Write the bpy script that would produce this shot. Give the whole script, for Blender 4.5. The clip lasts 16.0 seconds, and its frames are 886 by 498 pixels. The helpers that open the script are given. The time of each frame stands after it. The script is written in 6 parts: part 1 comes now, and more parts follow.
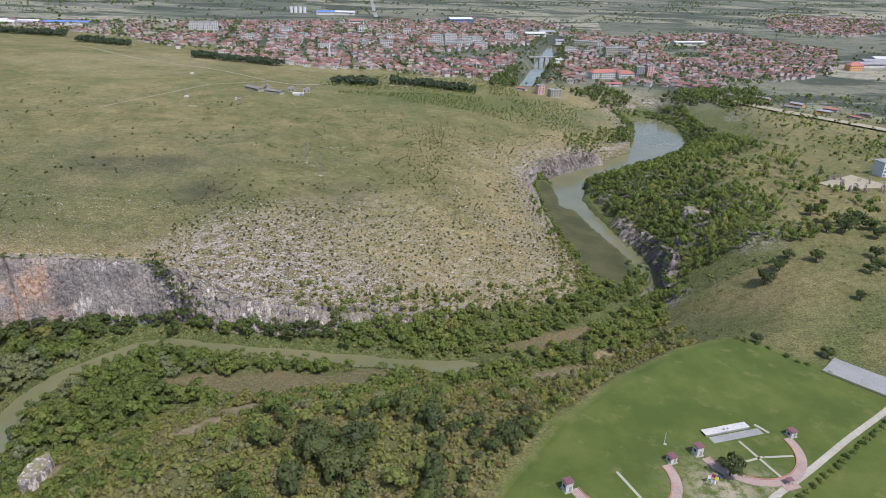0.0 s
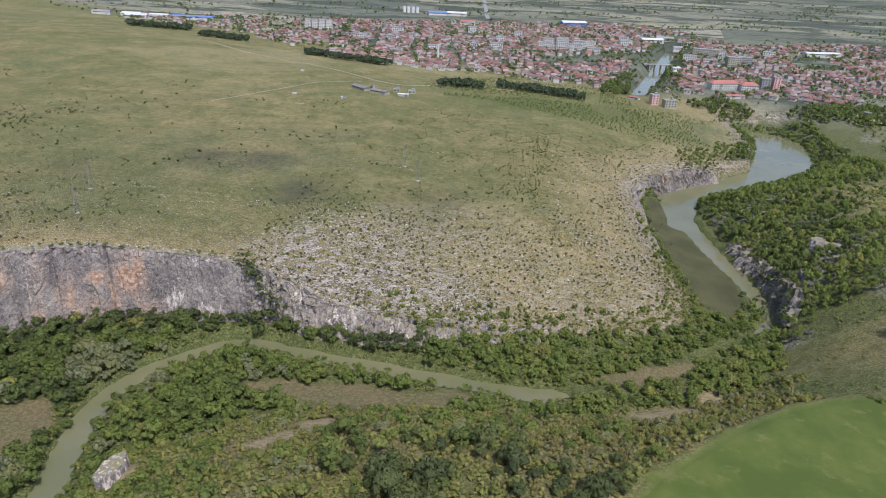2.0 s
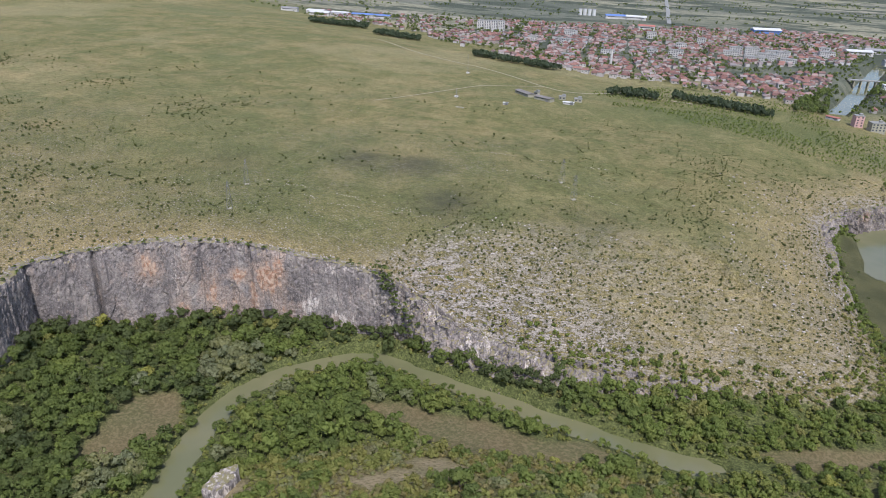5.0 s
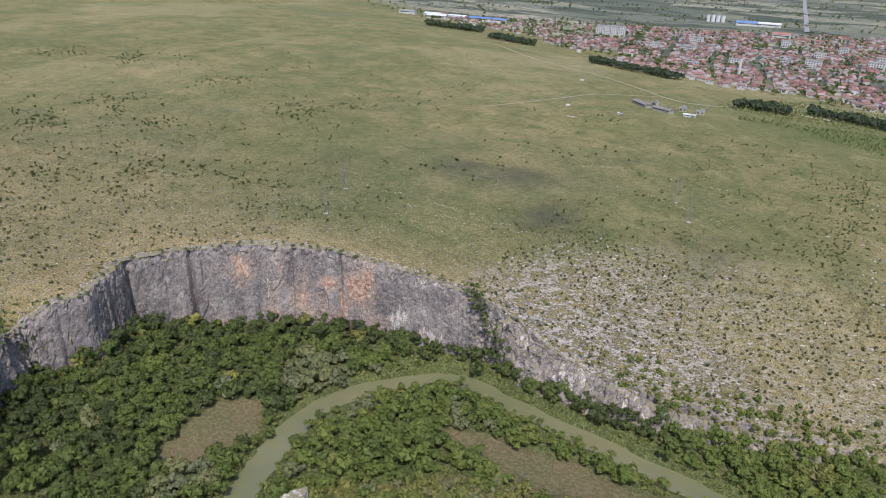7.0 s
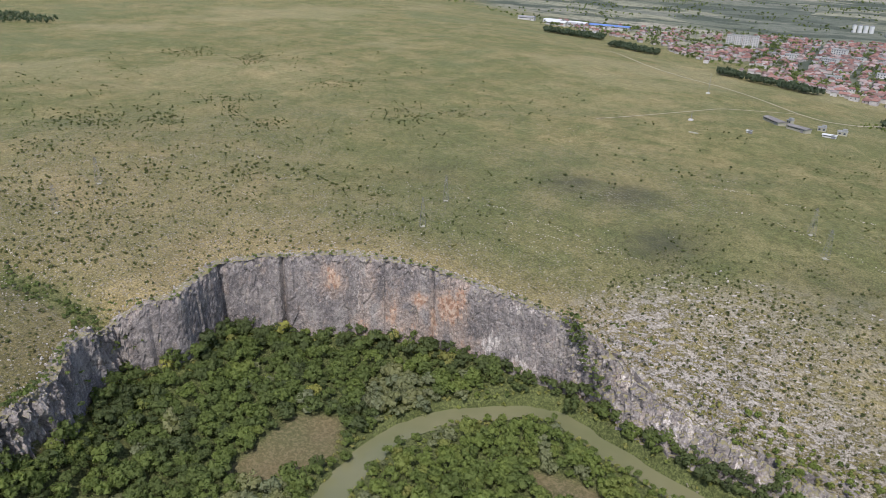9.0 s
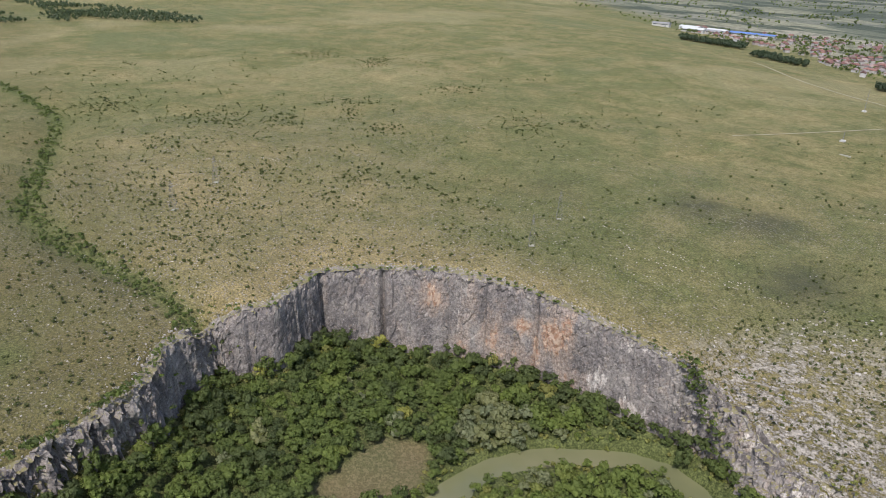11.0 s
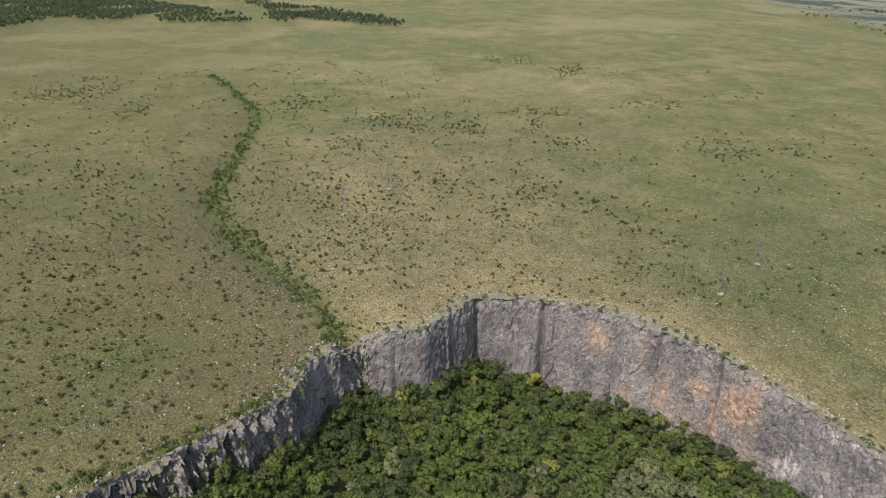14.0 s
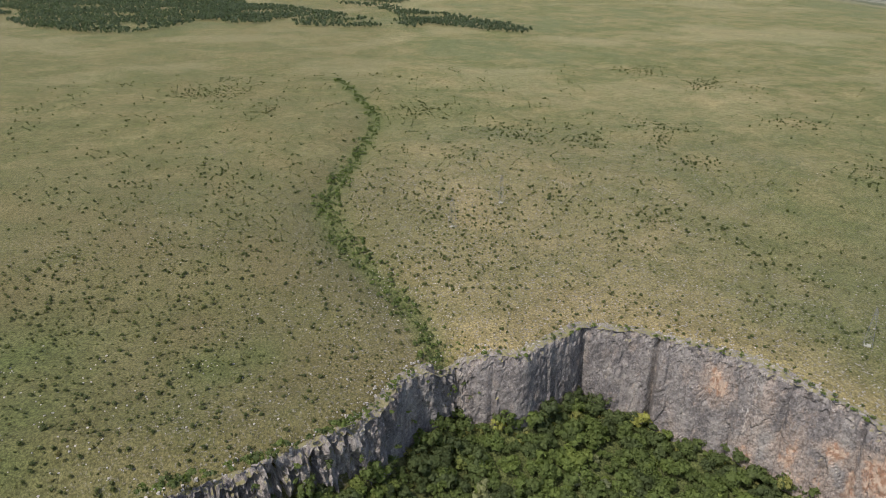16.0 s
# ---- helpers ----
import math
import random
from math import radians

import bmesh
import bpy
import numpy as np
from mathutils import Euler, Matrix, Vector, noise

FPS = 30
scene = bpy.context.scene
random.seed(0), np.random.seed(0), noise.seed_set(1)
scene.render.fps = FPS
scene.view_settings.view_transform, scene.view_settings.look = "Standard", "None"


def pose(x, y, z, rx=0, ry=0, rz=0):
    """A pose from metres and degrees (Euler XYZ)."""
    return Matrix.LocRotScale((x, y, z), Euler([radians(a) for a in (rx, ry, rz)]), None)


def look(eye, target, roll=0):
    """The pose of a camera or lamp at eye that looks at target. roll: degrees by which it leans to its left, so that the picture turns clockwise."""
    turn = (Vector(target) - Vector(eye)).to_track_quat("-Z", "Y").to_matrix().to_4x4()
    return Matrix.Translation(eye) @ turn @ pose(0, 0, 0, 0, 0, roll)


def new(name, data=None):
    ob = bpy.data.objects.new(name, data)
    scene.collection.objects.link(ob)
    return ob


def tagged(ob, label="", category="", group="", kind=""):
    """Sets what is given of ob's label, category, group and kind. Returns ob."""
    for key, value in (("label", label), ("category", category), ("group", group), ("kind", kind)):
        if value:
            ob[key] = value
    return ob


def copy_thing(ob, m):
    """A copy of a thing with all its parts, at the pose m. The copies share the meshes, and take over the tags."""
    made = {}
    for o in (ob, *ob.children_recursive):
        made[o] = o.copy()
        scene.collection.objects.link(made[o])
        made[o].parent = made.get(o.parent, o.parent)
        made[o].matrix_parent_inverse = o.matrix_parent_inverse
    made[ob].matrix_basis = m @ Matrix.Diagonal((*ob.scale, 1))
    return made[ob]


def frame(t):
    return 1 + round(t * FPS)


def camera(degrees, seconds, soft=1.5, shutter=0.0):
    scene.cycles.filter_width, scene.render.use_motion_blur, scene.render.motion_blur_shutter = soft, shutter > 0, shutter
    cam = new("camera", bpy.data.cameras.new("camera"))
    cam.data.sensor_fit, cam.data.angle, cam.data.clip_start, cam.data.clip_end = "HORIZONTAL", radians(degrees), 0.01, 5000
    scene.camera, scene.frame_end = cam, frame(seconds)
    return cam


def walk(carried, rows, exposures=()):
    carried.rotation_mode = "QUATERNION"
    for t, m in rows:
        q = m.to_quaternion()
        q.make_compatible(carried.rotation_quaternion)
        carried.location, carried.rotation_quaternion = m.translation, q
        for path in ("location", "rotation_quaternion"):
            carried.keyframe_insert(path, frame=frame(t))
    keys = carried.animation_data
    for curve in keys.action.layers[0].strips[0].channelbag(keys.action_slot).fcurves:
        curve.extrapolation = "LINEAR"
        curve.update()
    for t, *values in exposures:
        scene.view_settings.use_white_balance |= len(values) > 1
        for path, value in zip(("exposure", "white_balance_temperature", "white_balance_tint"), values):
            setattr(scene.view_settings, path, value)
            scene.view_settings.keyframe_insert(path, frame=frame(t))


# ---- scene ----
cam = camera(64.37, 16.0, soft=0.65)

EXPOSURE = 0.27
# seconds, eye (m), yaw to the left of +y, pitch, roll (degrees)
PATH = [
    (0.0, 0.0, -0.0, 156.0, 0.65, -23.73, 2.10),
    (0.5, -0.4, 5.5, 155.8, 2.50, -23.77, 2.28),
    (1.0, -0.4, 11.0, 155.8, 4.79, -23.83, 2.42),
    (1.5, -0.3, 16.2, 155.4, 6.93, -23.87, 2.45),
    (2.0, -0.5, 21.7, 155.0, 9.24, -23.94, 2.53),
    (2.5, -0.8, 27.1, 154.8, 11.43, -24.01, 2.49),
    (3.0, -1.2, 32.6, 154.6, 13.78, -24.08, 2.52),
    (3.5, -1.7, 38.0, 154.5, 15.98, -24.18, 2.48),
    (4.0, -2.5, 43.5, 154.4, 18.33, -24.27, 2.43),
    (6.5, -8.4, 70.0, 152.9, 29.89, -24.47, 2.00),
    (7.0, -10.3, 75.5, 152.3, 32.30, -24.45, 1.92),
    (7.5, -12.6, 80.8, 151.6, 34.56, -24.44, 1.86),
    (8.0, -15.2, 86.2, 151.0, 37.00, -24.38, 1.77),
    (8.5, -17.7, 91.1, 150.5, 39.28, -24.35, 1.70),
    (9.0, -20.4, 96.1, 150.2, 41.76, -24.29, 1.59),
    (11.5, -36.6, 118.1, 149.1, 54.68, -24.24, 1.06),
    (12.0, -40.2, 122.0, 148.9, 57.40, -24.23, 0.95),
    (12.5, -43.8, 125.5, 148.6, 59.98, -24.23, 0.83),
    (13.0, -47.5, 128.9, 148.3, 62.70, -24.20, 0.70),
    (13.5, -51.0, 131.9, 148.4, 65.22, -24.19, 0.61),
    (14.0, -54.8, 134.6, 148.2, 67.88, -24.12, 0.55),
    (14.5, -58.3, 137.0, 148.0, 70.34, -24.05, 0.47),
    (15.0, -61.9, 139.3, 147.8, 73.00, -23.95, 0.39),
    (15.5, -65.2, 141.2, 147.6, 75.43, -23.85, 0.31),
    (16.0, -68.7, 142.8, 147.4, 78.07, -23.70, 0.22),
]


def aimed(x, y, z, yaw, pitch, roll):
    a, b = radians(yaw), radians(pitch)
    way = Vector((-math.sin(a) * math.cos(b), math.cos(a) * math.cos(b), math.sin(b)))
    return look((x, y, z), Vector((x, y, z)) + way, roll)


walk(cam, [(row[0], aimed(*row[1:])) for row in PATH], [(0.0, EXPOSURE, 5880, 18), (4.0, EXPOSURE, 5880, 18), (8.5, EXPOSURE, 5960, 17), (12.0, EXPOSURE, 6180, 13.5), (16.0, EXPOSURE - 0.04, 6270, 13)])

# ---- world, sun ----
SUN_ELEV, SUN_AZ = radians(57), (0.56, -0.83)
world = bpy.data.worlds.new("sky")
scene.world = world
world.use_nodes = True
wn = world.node_tree
sky = wn.nodes.new("ShaderNodeTexSky")
sky.sky_type, sky.sun_disc = "NISHITA", False
sky.sun_elevation, sky.sun_rotation = SUN_ELEV, math.atan2(SUN_AZ[0], SUN_AZ[1])
sky.air_density, sky.dust_density = 1.0, 2.0
wn.nodes["Background"].inputs["Strength"].default_value = 0.14
wn.links.new(sky.outputs["Color"], wn.nodes["Background"].inputs["Color"])
sun = new("sun", bpy.data.lights.new("sun", "SUN"))
sun.data.energy, sun.data.angle, sun.data.color = 3.6, radians(0.6), (1.0, 0.95, 0.87)
sun.matrix_world = look((SUN_AZ[0] * 500, SUN_AZ[1] * 500, 500 * math.tan(SUN_ELEV)), (0, 0, 0))


# ---- materials ----
def material(name, rough=0.9, metal=0.0):
    m = bpy.data.materials.new(name)
    m.use_nodes = True
    b = m.node_tree.nodes["Principled BSDF"]
    b.inputs["Roughness"].default_value, b.inputs["Metallic"].default_value = rough, metal
    b.inputs["Specular IOR Level"].default_value = 0.25
    return m


class Nodes:
    """Short hand for building a node tree."""

    def __init__(self, m):
        self.t, self.b = m.node_tree, m.node_tree.nodes["Principled BSDF"]
        self.geo = self.t.nodes.new("ShaderNodeNewGeometry")

    def put(self, socket, value):
        if hasattr(value, "is_output"):
            self.t.links.new(value, socket)
        else:
            socket.default_value = value

    def position(self, scale=(1, 1, 1)):
        n = self.t.nodes.new("ShaderNodeMapping")
        self.t.links.new(self.geo.outputs["Position"], n.inputs["Vector"])
        n.inputs["Scale"].default_value = scale
        return n.outputs["Vector"]

    def noise(self, vector, scale, detail=4.0, rough=0.55, distort=0.0):
        n = self.t.nodes.new("ShaderNodeTexNoise")
        self.put(n.inputs["Vector"], vector)
        for key, v in (("Scale", scale), ("Detail", detail), ("Roughness", rough), ("Distortion", distort)):
            n.inputs[key].default_value = v
        return n.outputs["Fac"]

    def voronoi(self, vector, scale, out="Distance", feature="F1"):
        n = self.t.nodes.new("ShaderNodeTexVoronoi")
        n.feature = feature
        self.put(n.inputs["Vector"], vector)
        n.inputs["Scale"].default_value = scale
        return n.outputs[out]

    def ramp(self, fac, stops):
        n = self.t.nodes.new("ShaderNodeValToRGB")
        e = n.color_ramp.elements
        while len(e) < len(stops):
            e.new(0.5)
        for el, (at, c) in zip(e, stops):
            el.position, el.color = at, (*c, 1) if len(c) == 3 else c
        self.put(n.inputs["Fac"], fac)
        return n.outputs["Color"]

    def span(self, fac, lo, hi, to_lo=0.0, to_hi=1.0):
        n = self.t.nodes.new("ShaderNodeMapRange")
        n.interpolation_type = "SMOOTHSTEP"
        self.put(n.inputs["Value"], fac)
        for key, v in (("From Min", lo), ("From Max", hi), ("To Min", to_lo), ("To Max", to_hi)):
            n.inputs[key].default_value = v
        return n.outputs["Result"]

    def mix(self, fac, a, b, mode="MIX"):
        n = self.t.nodes.new("ShaderNodeMix")
        n.data_type, n.blend_type = "RGBA", mode
        self.put(n.inputs["Factor"], fac)
        for key, v in ((6, a), (7, b)):
            self.put(n.inputs[key], v if hasattr(v, "is_output") or len(v) == 4 else (*v, 1))
        return n.outputs[2]

    def math(self, op, a, b=0.0):
        n = self.t.nodes.new("ShaderNodeMath")
        n.operation = op
        self.put(n.inputs[0], a)
        self.put(n.inputs[1], b)
        return n.outputs[0]

    def attr(self, name):
        n = self.t.nodes.new("ShaderNodeAttribute")
        n.attribute_name = name
        return n.outputs["Fac"]

    def chance(self):
        return self.t.nodes.new("ShaderNodeObjectInfo").outputs["Random"]

    def island(self):
        return self.geo.outputs["Random Per Island"]

    def axis(self, vector, key):
        n = self.t.nodes.new("ShaderNodeSeparateXYZ")
        self.put(n.inputs[0], vector)
        return n.outputs[key]

    def color(self, value):
        self.put(self.b.inputs["Base Color"], value if hasattr(value, "is_output") else (*value, 1))

    def bump(self, height, strength, distance):
        n = self.t.nodes.new("ShaderNodeBump")
        self.put(n.inputs["Height"], height)
        n.inputs["Strength"].default_value, n.inputs["Distance"].default_value = strength, distance
        self.t.links.new(n.outputs["Normal"], self.b.inputs["Normal"])


def turf_color(k, p):
    c = k.ramp(k.noise(p, 0.05, 5, 0.6), [(0.38, (0.058, 0.083, 0.014)), (0.5, (0.074, 0.10, 0.018)), (0.62, (0.094, 0.114, 0.024))])
    c = k.mix(k.span(k.noise(p, 0.11, 5, 0.65), 0.55, 0.7, 0, 0.6), c, (0.15, 0.145, 0.05))
    return k.mix(k.span(k.noise(p, 1.4, 4, 0.75), 0.35, 0.7, 0, 0.4), c, (0.06, 0.088, 0.018))


def ground_material():
    m = material("ground_cover", 0.95)
    k = Nodes(m)
    p = k.position()
    big, mid, fine = k.noise(p, 0.006, 5), k.noise(p, 0.045, 6, 0.6), k.noise(p, 0.55, 5, 0.65)
    tuft, grain = k.noise(p, 0.22, 4, 0.75), k.noise(p, 1.1, 3, 0.75)
    streak = k.noise(p, 0.028, 6, 0.68, 0.5)
    grass = k.ramp(big, [(0.3, (0.125, 0.135, 0.05)), (0.5, (0.175, 0.16, 0.068)), (0.7, (0.215, 0.185, 0.085))])
    grass = k.mix(k.span(mid, 0.4, 0.7), grass, (0.115, 0.125, 0.044))
    grass = k.mix(k.math("MULTIPLY", k.span(streak, 0.5, 0.66), 0.45), grass, (0.27, 0.235, 0.11))
    grass = k.mix(k.math("MULTIPLY", k.span(k.noise(k.position((0.03, 0.02, 0.03)), 1.0, 6, 0.68), 0.52, 0.64), 0.45), grass, (0.105, 0.122, 0.042))
    far = k.noise(p, 0.0038, 5, 0.55)
    grass = k.mix(k.math("MULTIPLY", k.attr("away"), k.span(far, 0.5, 0.6, 0, 0.45)), grass, (0.29, 0.255, 0.14))
    grass = k.mix(k.math("MULTIPLY", k.attr("away"), k.span(far, 0.46, 0.40, 0, 0.6)), grass, (0.125, 0.14, 0.06))
    dry = k.mix(k.span(mid, 0.35, 0.65), (0.29, 0.235, 0.115), (0.235, 0.19, 0.088))
    grass = k.mix(k.attr("dry"), grass, dry)
    lush = k.mix(k.span(fine, 0.3, 0.7), (0.072, 0.095, 0.028), (0.105, 0.13, 0.04))
    grass = k.mix(k.attr("lush"), grass, lush)
    wood = k.mix(k.span(fine, 0.3, 0.7), (0.065, 0.082, 0.026), (0.115, 0.132, 0.045))
    grass = k.mix(k.attr("wood"), grass, wood)
    # tussocks and bare spots between them
    grass = k.mix(k.span(tuft, 0.46, 0.56, 0.0, 0.45), grass, k.mix(1.0, grass, (0.5, 0.52, 0.42), "MULTIPLY"))
    grass = k.mix(k.span(grain, 0.51, 0.6, 0.0, 0.9), grass, k.mix(1.0, grass, (1.45, 1.42, 1.42), "MULTIPLY"))
    grass = k.mix(k.span(grain, 0.49, 0.40, 0.0, 0.85), grass, k.mix(1.0, grass, (0.6, 0.6, 0.55), "MULTIPLY"))
    olive_brown = k.mix(k.span(mid, 0.35, 0.65), (0.07, 0.066, 0.024), (0.11, 0.095, 0.037))
    grass = k.mix(k.math("MULTIPLY", k.attr("olive_brown"), 0.62), grass, k.mix(k.span(grain, 0.35, 0.65), k.mix(1.0, olive_brown, (0.6, 0.62, 0.55), "MULTIPLY"), k.mix(1.0, olive_brown, (1.35, 1.3, 1.3), "MULTIPLY")))
    reed = k.mix(k.span(mid, 0.35, 0.65), (0.14, 0.112, 0.056), (0.105, 0.105, 0.044))
    reed = k.mix(k.span(fine, 0.42, 0.62, 0, 0.7), reed, (0.2, 0.165, 0.09))
    reed = k.mix(k.span(grain, 0.5, 0.4, 0, 0.35), reed, (0.07, 0.065, 0.03))
    grass = k.mix(k.attr("reed"), grass, reed)
    marsh = k.mix(k.span(mid, 0.35, 0.65), (0.058, 0.062, 0.026), (0.09, 0.09, 0.04))
    grass = k.mix(k.attr("marsh"), grass, marsh)
    grass = k.mix(k.math("MULTIPLY", k.attr("dark_spots"), k.span(mid, 0.25, 0.6, 0.4, 0.8)), grass, (0.045, 0.047, 0.03))
    soil = k.mix(k.span(fine, 0.3, 0.7), (0.27, 0.21, 0.115), (0.37, 0.30, 0.18))
    grass = k.mix(k.math("MULTIPLY", k.attr("soil"), k.span(fine, 0.34, 0.5, 0.4, 0.95)), grass, soil)
    grass = k.mix(1.0, grass, (1.01, 1.0, 0.95), "MULTIPLY")
    # fields and woods of the far plain, haze put into their greyed colours
    cells = k.voronoi(k.position((0.0028, 0.0062, 0.0)), 1.0, "Color")
    plain = k.ramp(k.axis(cells, 0), [(0.0, (0.10, 0.11, 0.08)), (0.3, (0.16, 0.165, 0.11)), (0.55, (0.26, 0.25, 0.165)), (0.8, (0.125, 0.135, 0.1)), (1.0, (0.30, 0.28, 0.2))])
    plain = k.mix(k.span(k.noise(k.position((0.004, 0.009, 0)), 1.0, 6, 0.65), 0.48, 0.56), plain, (0.06, 0.072, 0.048))
    plain = k.mix(k.span(k.noise(p, 0.05, 5, 0.7), 0.45, 0.6, 0, 0.5), plain, (0.065, 0.078, 0.05))
    grass = k.mix(k.attr("plain"), grass, plain)
    grass = k.mix(k.attr("turf"), grass, turf_color(k, p))
    # bedrock breaking through, in thin ledges that follow the slope
    ledge = k.noise(k.position((0.16, 0.16, 0.9)), 1.0, 6, 0.75)
    spot = k.noise(p, 0.55, 6, 0.75)
    bare = k.math("ADD", k.math("MULTIPLY", k.span(ledge, 0.35, 0.65), 0.35), k.math("MULTIPLY", spot, 1.0))
    rock = k.ramp(k.noise(p, 1.0, 5, 0.75), [(0.36, (0.15, 0.134, 0.112)), (0.48, (0.30, 0.272, 0.228)), (0.62, (0.45, 0.41, 0.35))])
    cover = k.math("MULTIPLY", k.attr("rock"), k.span(bare, 0.57, 0.75))
    stones = k.math("MULTIPLY", k.attr("stony"), k.span(k.noise(p, 0.9, 3, 0.7), 0.56, 0.62))
    cover = k.math("MAXIMUM", cover, stones)
    k.color(k.mix(cover, grass, rock))
    height = k.math("ADD", k.noise(p, 1.2, 6, 0.75), k.math("MULTIPLY", cover, 0.6))
    k.bump(k.math("MULTIPLY", height, k.span(k.attr("turf"), 0.0, 1.0, 1.0, 0.15)), 0.9, 0.9)
    return m


def cliff_material():
    m = material("limestone_cliff", 0.9)
    k = Nodes(m)
    p = k.position()
    wide, fine = k.noise(k.position((0.075, 0.075, 0.045)), 1.0, 6, 0.6, 0.6), k.noise(p, 1.1, 7, 0.75)
    base = k.ramp(wide, [(0.36, (0.135, 0.12, 0.11)), (0.47, (0.182, 0.162, 0.148)), (0.56, (0.225, 0.202, 0.18)), (0.68, (0.31, 0.28, 0.243))])
    patch = k.noise(k.position((0.3, 0.3, 0.22)), 1.0, 6, 0.7)
    base = k.mix(k.span(patch, 0.52, 0.60, 0, 0.45), base, (0.335, 0.30, 0.26))
    base = k.mix(k.span(patch, 0.47, 0.39, 0, 0.6), base, (0.13, 0.118, 0.112))
    base = k.mix(k.span(fine, 0.48, 0.40, 0, 0.75), base, k.mix(1.0, base, (0.45, 0.44, 0.43), "MULTIPLY"))
    base = k.mix(k.span(fine, 0.55, 0.64, 0, 0.5), base, (0.48, 0.44, 0.41))
    drip = k.noise(k.position((0.5, 0.5, 0.06)), 1.0, 5, 0.65)
    base = k.mix(k.math("MULTIPLY", k.span(drip, 0.54, 0.64, 0, 0.35), k.span(k.noise(p, 0.06, 3), 0.5, 0.58)), base, (0.13, 0.118, 0.115))
    tan = k.span(k.noise(k.position((0.09, 0.09, 0.06)), 1.0, 7, 0.7), 0.54, 0.64, 0, 0.5)
    base = k.mix(tan, base, k.mix(k.span(fine, 0.44, 0.56), (0.26, 0.2, 0.155), (0.46, 0.39, 0.32)))
    pale = k.math("ADD", k.attr("pale"), k.math("MULTIPLY", k.math("SUBTRACT", k.noise(k.position((0.42, 0.42, 0.1)), 1.0, 7, 0.75), 0.5), 2.6))
    base = k.mix(k.span(pale, 0.55, 0.9, 0, 0.8), base, k.mix(k.span(fine, 0.42, 0.58), (0.46, 0.41, 0.35), (0.7, 0.64, 0.56)))
    ochre = k.mix(k.span(k.noise(p, 0.4, 7, 0.75), 0.42, 0.58), (0.31, 0.17, 0.1), (0.5, 0.37, 0.265))
    och = k.math("ADD", k.attr("ochre"), k.math("MULTIPLY", k.math("SUBTRACT", k.noise(k.position((0.28, 0.28, 0.15)), 1.0, 7, 0.75), 0.5), 1.9))
    base = k.mix(k.span(och, 0.05, 0.42, 0, 0.6), base, k.mix(k.span(fine, 0.42, 0.58), (0.25, 0.185, 0.14), (0.42, 0.34, 0.27)))
    base = k.mix(k.span(och, 0.45, 0.75, 0, 0.88), base, ochre)
    seam = k.noise(k.position((0.2, 0.2, 0.06)), 1.0, 4, 0.55, 1.5)
    seam = k.span(k.math("ABSOLUTE", k.math("SUBTRACT", seam, 0.5)), 0.010, 0.0)
    base = k.mix(k.math("MULTIPLY", seam, k.span(k.noise(p, 0.12, 3), 0.47, 0.56, 0, 0.85)), base, (0.06, 0.054, 0.052))
    moss = k.span(k.axis(k.geo.outputs["Normal"], 2), 0.55, 0.85)
    base = k.mix(k.math("MULTIPLY", moss, k.span(k.noise(p, 0.5, 5, 0.75), 0.44, 0.54)), base, (0.2, 0.18, 0.085))
    k.color(base)
    k.bump(k.noise(k.position((1, 1, 0.7)), 0.9, 8, 0.75), 0.8, 0.6)
    return m


def leaf_material(name, stops, from_tint=True):
    m = material(name, 0.7)
    k = Nodes(m)
    f = k.attr("tint") if from_tint else k.chance()
    c = k.ramp(f, stops)
    c = k.mix(k.span(k.island(), 0, 1, 0, 0.5), c, k.mix(1.0, c, (0.45, 0.5, 0.4), "MULTIPLY"))
    k.color(c)
    k.b.inputs["Specular IOR Level"].default_value = 0.15
    thin = k.t.nodes.new("ShaderNodeBsdfTranslucent")
    k.put(thin.inputs["Color"], k.mix(1.0, c, (1.5, 1.6, 0.9), "MULTIPLY"))
    both = k.t.nodes.new("ShaderNodeMixShader")
    both.inputs["Fac"].default_value = 0.42
    k.put(both.inputs[1], k.b.outputs["BSDF"])
    k.put(both.inputs[2], thin.outputs["BSDF"])
    k.put(k.t.nodes["Material Output"].inputs["Surface"], both.outputs["Shader"])
    return m


def plain_material(name, color, rough=0.85, vary=0.25, scale=2.0, metal=0.0):
    m = material(name, rough, metal)
    k = Nodes(m)
    p = k.position()
    f = k.math("ADD", k.math("MULTIPLY", k.noise(p, scale, 5, 0.65), 0.6), k.math("MULTIPLY", k.noise(p, scale * 0.12, 3), 0.4))
    dark = tuple(c * (1 - vary) for c in color)
    light = tuple(min(1, c * (1 + vary)) for c in color)
    k.color(k.mix(k.span(f, 0.3, 0.7), dark, light))
    k.bump(k.noise(p, scale * 3, 4), 0.2, 0.02)
    return m


def varied_material(name, stops, island=False, rough=0.85):
    m = material(name, rough)
    k = Nodes(m)
    c = k.ramp(k.island() if island else k.chance(), stops)
    k.color(k.mix(k.span(k.noise(k.position(), 0.5, 5, 0.7), 0.3, 0.75, 0, 0.55), c, k.mix(1.0, c, (0.5, 0.5, 0.5), "MULTIPLY")))
    return m


def water_material():
    m = material("river_water", 0.12)
    k = Nodes(m)
    p = k.position()
    k.color(k.mix(k.span(k.noise(p, 0.02, 4), 0.35, 0.65), (0.13, 0.135, 0.066), (0.16, 0.155, 0.08)))
    k.b.inputs["Specular IOR Level"].default_value = 0.5
    k.bump(k.noise(p, 0.6, 4), 0.12, 0.1)
    return m


